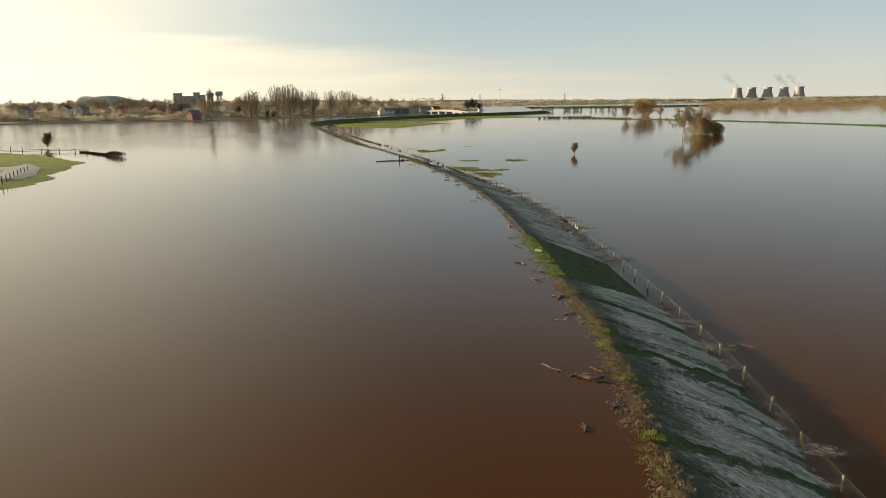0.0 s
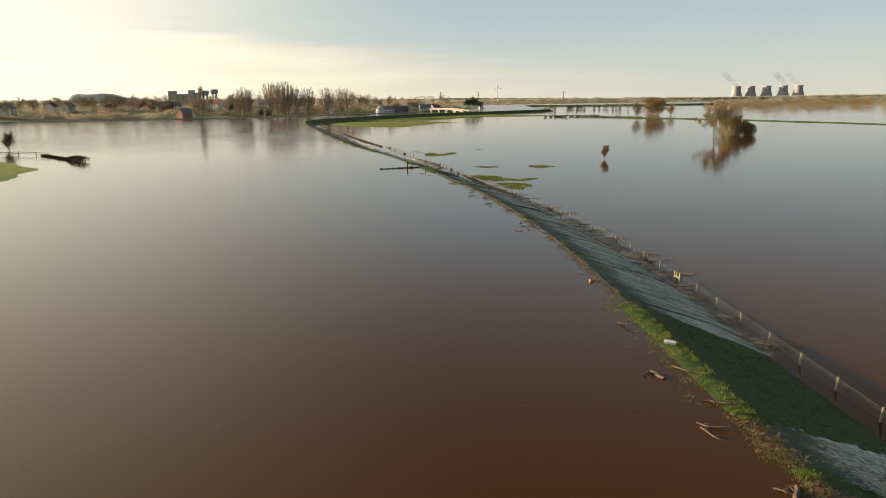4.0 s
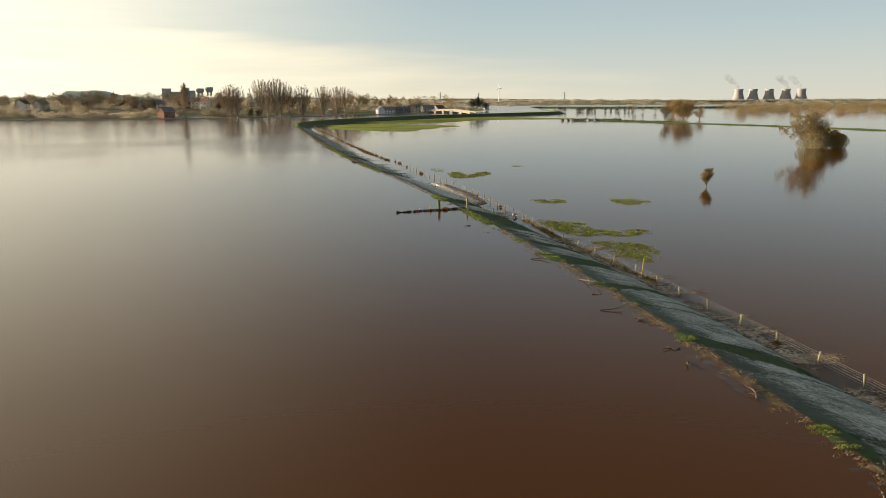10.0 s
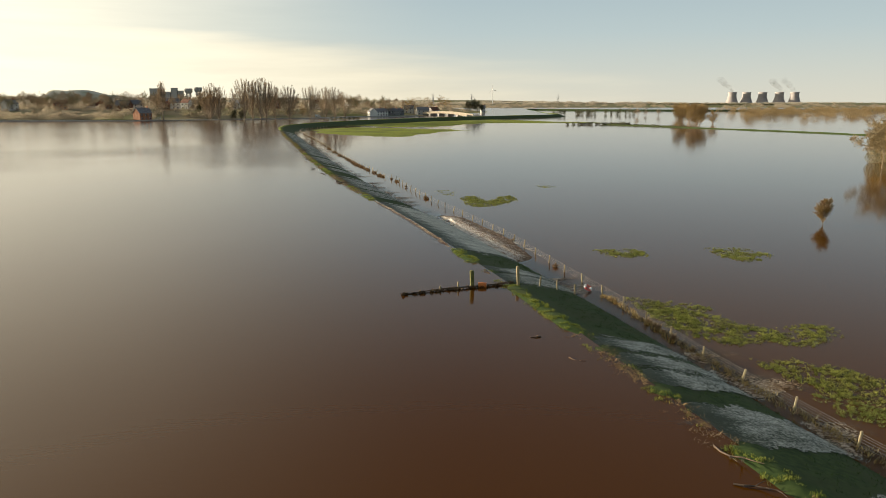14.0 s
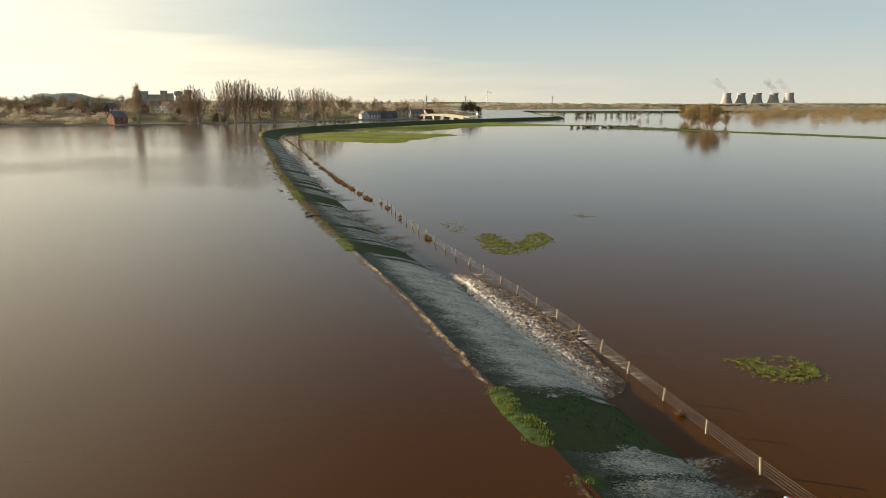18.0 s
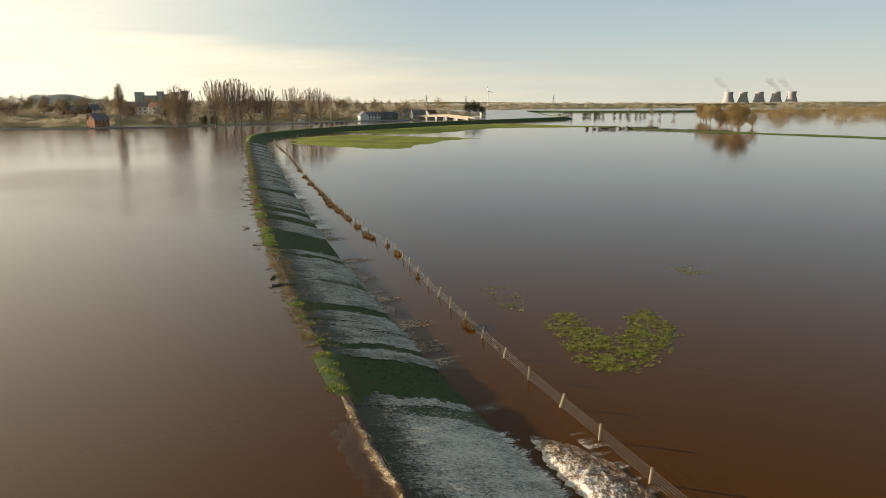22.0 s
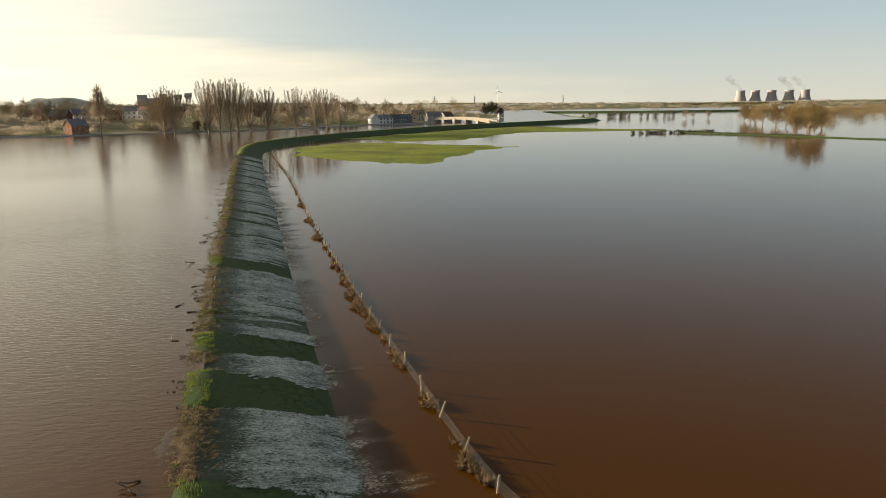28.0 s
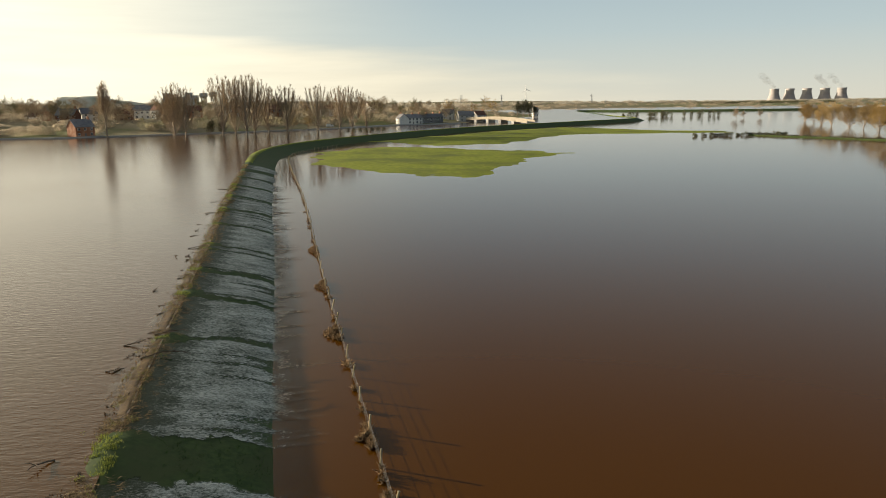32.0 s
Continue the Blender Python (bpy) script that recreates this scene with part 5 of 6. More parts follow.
house(-48, 830, 10, 8, 5.4, 8.4, 15, M_RENDER, M_TILE, "white rendered house behind the poplars")
house(-14, 902, 13, 8, 6, 9.4, 40, M_RENDER, M_TILE, "white gabled house above the terrace")
G_TER = "riverside terrace"
for k in range(6):
    x, y = 8 + 5.2 * k, 783 + 4.2 * k
    white = k < 3
    house(x, y, 5.8, 7, 4.6, 7.0 if k else 7.4, 25 if k else 115, M_RENDER if white else M_SLATE, M_SLATE,
          "white terraced house with slate roof by the flood" if white else "dark blue-grey terraced house with chimney by the flood", z=2.2, group=G_TER)
house(58, 834, 12, 8, 5, 8, 10, M_PANEL, M_SLATE, "grey house with a pitched roof by the bridge")
house(72, 862, 9, 8, 5.2, 8.2, 30, M_PANEL, M_TILE, "grey house with a tiled roof by the bridge")
house(46, 850, 9, 8, 5, 8, -15, M_PANEL, M_SLATE, "grey house behind the terrace")
house(143, 980, 5, 5, 6, 8.8, 10, M_RENDER, M_SLATE, "small tall white house beside the water", z=2.6)


def van(x, y, z, turn):
    v = empty("van", pose(x, y, z, 0, 0, turn), "white van parked on the river road", "van")
    s = Soup()
    prof = [(-2.4, 0.35), (2.4, 0.35), (2.4, 1.0), (1.7, 1.2), (1.1, 2.0), (-2.4, 2.05)]
    for sy in (-0.9, 0.9):
        s.v.extend(Vector((px, sy, pz)) for px, pz in prof)
    n = len(prof)
    s.f.append(tuple(range(n)))
    s.f.append(tuple(range(2 * n - 1, n - 1, -1)))
    for k in range(n):
        s.f.append((k, k + n, (k + 1) % n + n, (k + 1) % n))
    piece("body", s.v, s.f, M_WHITE, v)
    s = Soup()
    s.box((0.2, -0.93, 1.2), (1.2, 0.93, 1.85))
    piece("side_window", s.v, s.f, M_GLASS, v)
    for wx in (-1.5, 1.5):
        for wy in (-0.85, 0.85):
            s = Soup()
            s.tube([(wx, wy - 0.1, 0.33), (wx, wy + 0.1, 0.33)], [0.33, 0.33], 12)
            piece("wheel", s.v, s.f, M_SLATE, v)


van(-38.7, 742, land_z(-38.7, 742), 10)

# river wall and landing stage
s = Soup()
line = [(-330, 641), (-200, 651), (-166, 646), (-130, 662), (-80, 692), (-40, 720), (-20, 748), (0, 774), (24, 780), (50, 798)]
for (x1, y1), (x2, y2) in zip(line, line[1:]):
    d = Vector((x2 - x1, y2 - y1, 0)).normalized()
    n = Vector((d.y, -d.x, 0)) * 0.4
    p = [Vector((x1, y1, 0)) + n, Vector((x2, y2, 0)) + n, Vector((x2, y2, 0)) - n, Vector((x1, y1, 0)) - n]
    n0 = len(s.v)
    s.v.extend(q + Vector((0, 0, 1.4)) for q in p)
    s.v.extend(q + Vector((0, 0, 2.75)) for q in p)
    for g in ((0, 1, 5, 4), (1, 2, 6, 5), (2, 3, 7, 6), (3, 0, 4, 7), (4, 5, 6, 7)):
        s.f.append(tuple(n0 + i for i in g))
tagged(mesh_object("river_wall", s.v, s.f, M_PANEL), "low grey river wall along the village", "wall", kind="structure")
stage = empty("landing_stage", pose(-148, 651, 2.0, 0, -18, 18), "grey railed gangway leaning down to the water", "landing stage")
s = Soup()
s.box((-5, -1.2, 0), (5, 1.2, 0.25))
piece("deck", s.v, s.f, M_STEEL, stage)
for sy in (-1.1, 1.1):
    s = Soup()
    for k in range(6):
        s.tube([(-4.8 + 1.92 * k, sy, 0.2), (-4.8 + 1.92 * k, sy, 1.4)], [0.06, 0.06], 5)
    s.tube([(-4.9, sy, 1.4), (4.9, sy, 1.4)], [0.07, 0.07], 5)
    s.tube([(-4.9, sy, 0.8), (4.9, sy, 0.8)], [0.05, 0.05], 5)
    piece("railing", s.v, s.f, M_STEEL, stage)

# drowned hedge blocks before the terrace
rb = random.Random(8)


def twig_cloud(spots, mat, name, label, category, size, per, seed, kind="stuff", flat=1.0):
    """Tangled twigs as many small slivers: spots of x, y, z, radius, height."""
    r = random.Random(seed)
    vs, fs = [], []
    for x, y, z, rad, hh in spots:
        for _ in range(per):
            a, q = r.uniform(0, 6.283), math.sqrt(r.random())
            f = r.random() ** 0.8
            w = rad * q * math.sqrt(max(0.06, 1 - (2 * f - 0.95) ** 2))
            px, py, pz = x + w * math.cos(a), y + w * math.sin(a) * flat, z + hh * f
            d = Vector((r.gauss(0, 0.5) + 0.4 * math.cos(a), r.gauss(0, 0.5) + 0.4 * math.sin(a), r.uniform(0.2, 1.2))).normalized() * size * r.uniform(0.6, 1.6)
            e = d.orthogonal().normalized()
            e.rotate(Matrix.Rotation(r.uniform(0, 6.28), 3, d.normalized()))
            e *= size * 0.22
            p = Vector((px, py, pz))
            n0 = len(vs)
            vs.extend((p - e, p + e, p + d))
            fs.append((n0, n0 + 1, n0 + 2))
    ob = mesh_object(name, vs, fs, mat)
    return tagged(ob, label, category, kind=kind)


for k in range(7):
    x, y = -25 + 3.4 * k, 690 + 1.2 * k
    twig_cloud([(x, y, 1.8, 1.1, 1.5)], M_DARKWOOD, "hedge_clump", "dark clipped hedge top standing in the river", "hedge", 0.5, 160, 70 + k, kind="")
hedge = [(x, 664 + 3 * math.sin(x * 0.2) - 0.05 * (x + 200), land_z(x, 668) - 0.2, 2.5, rb.uniform(2.5, 5)) for x in range(-330, -172, 2)]
twig_cloud(hedge, M_BROWNWOOD, "hedgerow", "long brown bare hedge along the village bank", "hedge", 0.6, 200, 21)
hedge = [(x, 690 + 0.9 * (x + 130) + rb.uniform(-3, 3), land_z(x, 700 + 0.6 * (x + 130)), 3, rb.uniform(3, 7)) for x in range(-135, 0, 3)]
twig_cloud(hedge, M_OLIVE, "hedgerow", "tangled olive scrub behind the poplars", "scrub", 0.7, 260, 22)

scrub = []
rq = random.Random(13)
for _ in range(1500):
    x, y = rq.uniform(-620, 130), rq.uniform(668, 1120)
    if inside_distance(x, y, VILLAGE) > 12 and noise.noise((x * 0.02, y * 0.02, 7)) > -0.25:
        scrub.append((x, y, land_z(x, y) - 0.3, rq.uniform(2.5, 6), rq.uniform(1.5, 5.5)))
twig_cloud(scrub, M_BROWNWOOD, "scrub", "grey-brown bare scrub and gardens round the houses", "scrub", 0.8, 200, 23)
# village trees
rv = random.Random(31)
G_VT = "bare village trees"
protos = [tree(ROUND3, 11, 40 + k, M_BARK, m, "bare garden tree among the houses", group=G_VT) for k, m in enumerate((M_TWIG, M_OLIVE, M_BROWNWOOD))]
spots = [[], [], []]
for k in range(210):
    x = rv.uniform(-430, 60)
    y = 665 + rv.uniform(10, 190) + max(0, (x + 130)) * 0.75
    if x < -175:
        y = 668 + rv.uniform(8, 170)
    if inside_distance(x, y, VILLAGE) < 6:
        continue
    spots[k % 3].append((x, y, land_z(x, y), rv.uniform(0.6, 1.25), rv.uniform(0, 360)))
for pr, sp in zip(protos, spots):
    spread_tree(pr, sp)
spread_tree(tree(ROUND3, 15, 50, M_BARK, M_GOLD, "golden-twigged willow beyond the bridge", group="golden willows"), [(88, 925, 3, 1.05, 0), (44, 850, 4, 0.85, 90), (-8, 850, 5, 0.7, 30), (94, 930, 3, 0.9, 200), (72, 900, 4, 0.7, 40)])
spread_tree(tree(SHRUB, 9, 51, M_BARK, M_DARKWOOD, "dark evergreen tree by the river", group="evergreens"),
            [(120, 950, 2.6, 1.3, 0), (126, 952, 2.6, 1.45, 50), (132, 955, 2.6, 1.3, 100), (-128, 705, 4, 0.9, 140), (-118, 700, 4, 0.8, 10), (137, 958, 2.6, 0.9, 20), (-96, 668, 1.4, 0.75, 80), (-90, 672, 1.4, 0.7, 200)])
spread_tree(tree(ROUND3, 13, 52, M_BARK, M_RUST, "russet tree standing in the flooded river edge"), [(-47.5, 690, 1.2, 1.0, 0), (-58, 700, 1.2, 0.8, 100)])

# bridge
bridge = empty("bridge", pose(61, 832, 0, 0, 0, -61.5), "pale beige low arched road bridge over the river", "bridge")


def deck_z(f):
    return 4.3 + 3.4 * math.sin(math.pi * min(1.0, f * 0.9)) * 0.42 - 1.7 * f * f


SPAN = 73.0
s = Soup()
for k in range(25):
    f = k / 24
    x, z = SPAN * f, deck_z(f)
    s.v.extend((Vector((x, -3.5, z - 0.8)), Vector((x, 3.5, z - 0.8)), Vector((x, 3.5, z)), Vector((x, -3.5, z))))
    if k:
        n0 = 4 * (k - 1)
        for g in ((0, 4, 5, 1), (1, 5, 6, 2), (2, 6, 7, 3), (3, 7, 4, 0)):
            s.f.append(tuple(n0 + i for i in g))
s.f.extend([(0, 1, 2, 3), (99, 98, 97, 96)])
piece("deck", s.v, s.f, M_BEIGE, bridge)
for sy in (-3.5, 3.5):
    s = Soup()
    for k in range(25):
        x, z = SPAN * k / 24, deck_z(k / 24)
        s.v.extend((Vector((x, sy - 0.15, z)), Vector((x, sy + 0.15, z)), Vector((x, sy + 0.15, z + 1.15)), Vector((x, sy - 0.15, z + 1.15))))
        if k:
            n0 = 4 * (k - 1)
            for g in ((0, 4, 5, 1), (1, 5, 6, 2), (2, 6, 7, 3), (3, 7, 4, 0)):
                s.f.append(tuple(n0 + i for i in g))
    piece("parapet", s.v, s.f, M_BEIGE, bridge)
for k in range(4):
    s = Soup()
    x = 12 + 15 * k
    s.box((x - 1.4, -3.2, -0.5), (x + 1.4, 3.2, deck_z(x / SPAN) - 0.7))
    s.box((x - 1.8, -3.4, deck_z(x / SPAN) - 1.2), (x + 1.8, 3.4, deck_z(x / SPAN) - 0.75))
    piece("pier", s.v, s.f, M_PANEL, bridge)

# ---- hedges and banks in the flooded fields ----
sp = [(134.6 + 1.2 * k + rb.uniform(-0.4, 0.4), 294 + rb.uniform(-2, 4), -0.3, rb.uniform(1.8, 2.5), rb.uniform(5.6, 7.2) if k < 7 else rb.uniform(4.2, 5.0)) for k in range(10)]
twig_cloud(sp, M_GOLD, "thicket", "dense golden willow thicket standing in the flooded field", "thicket", 0.34, 1900, 81, kind="")
for k in range(4):
    sp = [(129.0 + 3.0 * k + rb.uniform(-0.4, 0.4), 289.5 + 1.0 * k, -0.3, rb.uniform(1.3, 1.8), rb.uniform(2.6, 4.2))]
    twig_cloud(sp, M_OLIVE, "bush", "grey-green bush standing in the flooded field", "bush", 0.3, 900, 82 + k, kind="")
def low_bank(name, line, width, top, mat, label):
    pts = resample(line, 4.0)
    nn = normals(pts)
    vs, fs = [], []
    for p, n in zip(pts, nn):
        for u, z in ((-width, -0.6), (-width * 0.4, top), (width * 0.4, top), (width, -0.6)):
            q = p + n * u
            vs.append((q.x, q.y, z + 0.25 * noise.noise((p.x * 0.12, p.y * 0.12, u)) * (1 if z > 0 else 0)))
    for k in range(len(pts) - 1):
        for j in range(3):
            a = 4 * k + j
            fs.append((a, a + 1, a + 5, a + 4))
    return tagged(mesh_object(name, vs, fs, mat, True), label, "bank", kind="structure")


LOW = [(165, 602), (180, 568), (197, 530), (212, 495), (226, 460), (240, 410), (252, 350), (262, 280), (270, 200)]
low_bank("low_bank", LOW, 1.3, 0.45, M_GRASS, "thin dark field bank just above the flood")
hd = [(138 + k * 0.9, 601 + rb.uniform(-0.6, 0.6), -0.2, 0.9, rb.uniform(0.8, 1.9)) for k in range(50) if rb.random() < 0.85]
twig_cloud(hd, M_DARKWOOD, "drowned_hedge", "broken dark hedge drowned in the flooded field", "hedge", 0.5, 90, 33)
hd = [(168 + 0.45 * k + rb.uniform(-0.6, 0.6), 596 - 1.0 * k, -0.2, 1.0, rb.uniform(0.6, 1.3)) for k in range(60)]
twig_cloud(hd, M_DARKWOOD, "drowned_hedge", "thin dark hedge drowned in the flooded field", "hedge", 0.5, 60, 34)
for nm, x0, x1, y, n in (("a", 264, 291, 1000, 9), ("b", 304, 343, 1000, 7), ("c", 225, 240, 960, 4)):
    for k in range(n):
        x = x0 + (x1 - x0) * (k + rb.uniform(0.1, 0.6)) / n
        twig_cloud([(x, y + rb.uniform(-6, 6), -0.3, rb.uniform(1.5, 2.6), rb.uniform(3.5, 7))], M_DARKWOOD, "hedge_tree", "dark hedgerow tree standing in far flood water", "tree", 1.1, 150, 100 + k, kind="")
spread_tree(tree(ROUND3, 9, 55, M_BARK, M_TWIG, "small bare tree standing in far flood water"), [(299, 880, -0.3, 1.0, 0), (330, 900, -0.3, 0.8, 80), (318, 905, -0.3, 0.7, 10)])

# ---- far woods ----
rf = random.Random(77)
sp = []
for _ in range(520):
    y = rf.uniform(760, 1350)
    x = y * rf.uniform(0.46, 0.95)
    if noise.noise((x * 0.008, y * 0.008, 0)) > -0.18:
        sp.append((x, y, -0.5, rf.uniform(4, 7), rf.uniform(4, 9)))
twig_cloud(sp, M_RWOOD, "far_wood", "russet and brown bare wood across the flood", "wood", 0.7, 420, 41)
sp = []
for _ in range(700):
    y = rf.uniform(1500, 2600)
    x = rf.uniform(-0.2, 1.0) * y
    if noise.noise((x * 0.003, y * 0.006, 3)) > 0.0:
        sp.append((x, y, ground_height(x, y), rf.uniform(8, 13), rf.uniform(4, 8)))
twig_cloud(sp, M_BROWNWOOD, "far_wood", "brown bare woods on the far plain", "wood", 1.4, 220, 42)
sp = []
for _ in range(1100):
    y = rf.uniform(1000, 2600)
    x = rf.uniform(-0.75, 0.08) * y
    if noise.noise((x * 0.004, y * 0.008, 5)) > -0.1:
        sp.append((x, y, max(ground_height(x, y), 6.0 if y < 1480 else 0), rf.uniform(7, 12), rf.uniform(8, 15)))
twig_cloud(sp, M_HAZEWOOD, "far_wood", "bare woods behind the village, grey-brown paled for haze", "wood", 1.4, 210, 43)
sp = [(rf.uniform(1000, 1420), rf.uniform(2450, 2600), 0, 16, rf.uniform(6, 9)) for _ in range(90)]
twig_cloud(sp, M_DARKWOOD, "far_wood", "dark plantation on the horizon", "wood", 2.2, 300, 44)
sp = [(x, 3300 + 0.1 * abs(x) + rf.uniform(-200, 200), ground_height(x, 3300 + 0.1 * abs(x)) - 4, 25, rf.uniform(8, 16) * (1 - 0.4 * smooth01(600, 1500, x))) for x in range(-2400, 2900, 14)]
twig_cloud(sp, M_HAZEWOOD, "far_wood", "woods along the horizon, haze put into their pale grey-brown", "wood", 2.8, 420, 45)

# ---- flat-topped spoil heap on the horizon ----
vs, fs = [], []
for j in range(13):
    for i in range(41):
        x, y = -1180 + 12.0 * i, 2640 + 20.0 * j
        f = min(smooth01(-1100, -1060, x), 1 - 0.35 * smooth01(-960, -880, x) - 0.65 * smooth01(-880, -715, x))
        g = smooth01(0, 90, y - 2640) * smooth01(0, 90, 2880 - y)
        vs.append((x, y, ground_height(x, y) - 2 + 46 * f * g + 3 * f * noise.noise((x * 0.02, y * 0.02, 1.0))))
for j in range(12):
    for i in range(40):
        a = j * 41 + i
        fs.append((a, a + 1, a + 42, a + 41))
tagged(mesh_object("spoil_heap", vs, fs, M_SPOIL, True), "flat-topped spoil heap on the horizon, brown paled for haze", "hill", kind="structure")

# ---- factory, water towers, pylons, turbine ----
fac = empty("factory", pose(-693, 2800, 20, 0, 0, 5) @ Matrix.Diagonal((1.55, 1.5, 1.9, 1)), "grey industrial building on the skyline behind the village", "factory")
for nm, lo, hi in (("hall", (-36, -9, -6), (-18, 9, 21)), ("hall", (-17, -9, -6), (8, 9, 15)), ("hall", (10, -8, -6), (23, 8, 22)), ("hall", (24.5, -8, -6), (36, 8, 17))):
    s = Soup()
    s.box(lo, hi)
    s.box((lo[0] - 0.5, lo[1] - 0.5, hi[2]), (hi[0] + 0.5, hi[1] + 0.5, hi[2] + 0.8))
    piece(nm, s.v, s.f, M_PANEL, fac)


def water_tower(x, y, z):
    t = empty("water_tower", pose(x, y, z) @ Matrix.Scale(1.6, 4), "grey concrete water tower with a bulky tank", "water tower", "water towers")
    for k in range(6):
        a = k * math.pi / 3
        s = Soup()
        s.tube([(5 * math.cos(a), 5 * math.sin(a), 0), (5 * math.cos(a), 5 * math.sin(a), 9)], [0.8, 0.8], 6)
        piece("leg", s.v, s.f, M_PANEL, t)
    s = Soup()
    s.tube([(0, 0, 8.5), (0, 0, 9.5), (0, 0, 13), (0, 0, 19), (0, 0, 19.6)], [5.0, 6.4, 8.6, 8.6, 7.8], 20)
    piece("tank", s.v, s.f, M_PANEL, t)


water_tower(-585, 2800, 34)
water_tower(-618, 2800, 30)


def pylon(x, y, z, h):
    t = empty("pylon", pose(x, y, z, 0, 0, 20), "lattice electricity pylon on the horizon", "pylon", "pylons")
    s = Soup()
    b = h * 0.10
    for sx in (-1, 1):
        for sy in (-1, 1):
            s.tube([(sx * b, sy * b, -3), (sx * b * 0.25, sy * b * 0.25, h * 0.6), (0, 0, h)], [0.5, 0.4, 0.3], 4)
    for k in range(6):
        f, g = k / 10, (k + 1) / 10
        for sx in (-1, 1):
            s.tube([(sx * b * (1 - 1.25 * f), -b * (1 - 1.25 * f), h * f), (-sx * b * (1 - 1.25 * g), -b * (1 - 1.25 * g), h * g)], [0.3, 0.3], 3)
    piece("mast", s.v, s.f, M_STEEL, t)
    for q, w in ((0.62, 0.2), (0.76, 0.24), (0.9, 0.17)):
        s = Soup()
        s.tube([(-h * w, 0, h * q), (0, 0, h * q + 1.5), (h * w, 0, h * q)], [0.3, 0.5, 0.3], 4)
        piece("cross_arm", s.v, s.f, M_STEEL, t)


pylon(-1060, 2950, ground_height(-1060, 2950), 26)
for x, y in ((-1900, 3300), (-500, 3000), (250, 2700), (420, 2900), (-150, 2600), (900, 3400)):
    pylon(x, y, ground_height(x, y), 42)

turb = empty("wind_turbine", pose(408, 2380, 8, 0, 0, 0), "white three-bladed wind turbine at rest on the horizon", "wind turbine")
s = Soup()
s.tube([(0, 0, 0), (0, 0, 44)], [1.3, 0.7], 10)
piece("tower", s.v, s.f, M_WHITE, turb)
s = Soup()
s.tube([(0, 2.5, 44.5), (0, -2.5, 44.5)], [1.1, 0.8], 8)
piece("nacelle", s.v, s.f, M_WHITE, turb)
for k in range(3):
    a = radians(100 + 120 * k)
    s = Soup()
    s.tube([(0, -2.2, 44.5), (5 * math.cos(a), -2.2, 44.5 + 5 * math.sin(a)), (15 * math.cos(a), -2.2, 44.5 + 15 * math.sin(a))], [0.5, 0.9, 0.25], 5)
    piece("blade", s.v, s.f, M_WHITE, turb)

# ---- steam over the towers ----
def steam(x, y, z, seed):
    r = random.Random(seed)
    bm = bmesh.new()
    for k in range(9):
        f = k / 8
        m = Matrix.Translation((x - 75 * f + r.uniform(-6, 6), y, z + 8 + 62 * f ** 0.8 + r.uniform(-5, 5))) @ Matrix.Diagonal((12 + 16 * f, 12, 9 + 8 * f, 1))
        bmesh.ops.create_icosphere(bm, subdivisions=2, radius=1.0, matrix=m)
    me = bpy.data.meshes.new("steam_plume")
    bm.to_mesh(me)
    bm.free()
    me.polygons.foreach_set("use_smooth", [True] * len(me.polygons))
    me.materials.append(M_STEAM)
    tagged(new("steam_plume", me), "thin grey steam drifting from a cooling tower", "steam", kind="stuff")


steam(2122, 4100, 64, 1)
steam(2400, 4050, 60, 2)
steam(2443, 4000, 62, 3)

# ---- small things by the bank ----
def branch(x, y, z, length, turn, seed, mat, label="forked driftwood branch floating at the bank", cat="driftwood"):
    r = random.Random(seed)
    s = Soup()
    pts, d = [Vector((0, 0, 0))], Vector((1, 0, 0.05))
    for k in range(5):
        d = (d + Vector((0, r.uniform(-0.5, 0.5), r.uniform(-0.15, 0.15)))).normalized()
        pts.append(pts[-1] + d * length / 5)
    s.tube(pts, [0.04, 0.038, 0.034, 0.028, 0.02, 0.008], 6)
    for k in range(4):
        b = pts[r.randint(1, 4)]
        e = Vector((r.uniform(0.2, 1), r.choice((-1, 1)) * r.uniform(0.4, 1), r.uniform(-0.05, 0.3))).normalized() * length * r.uniform(0.15, 0.35)
        s.tube([b, b + e * 0.5 + Vector((0, 0, 0.03)), b + e], [0.022, 0.016, 0.007], 5)
    ob = mesh_object("driftwood", s.v, s.f, mat)
    ob.matrix_basis = pose(x, y, z + 0.03, 0, 0, turn)
    return tagged(ob, label, cat, "driftwood along the bank")


def log(x, y, z, length, radius, turn, mat, label="waterlogged driftwood log lying at the bank"):
    s = Soup()
    s.tube([(-length / 2, 0, 0), (-length * 0.2, radius * 0.4, 0), (length * 0.2, -radius * 0.3, 0.02), (length / 2, 0, 0.03)], [radius * 0.8, radius, radius * 0.95, radius * 0.7], 8)
    s.tube([(length * 0.1, 0, 0), (length * 0.2, radius * 2.5, radius * 1.5)], [radius * 0.4, radius * 0.15], 5)
    ob = mesh_object("log", s.v, s.f, mat)
    ob.matrix_basis = pose(x, y, z + radius * 0.3, 0, 0, turn)
    return tagged(ob, label, "log", "driftwood along the bank")


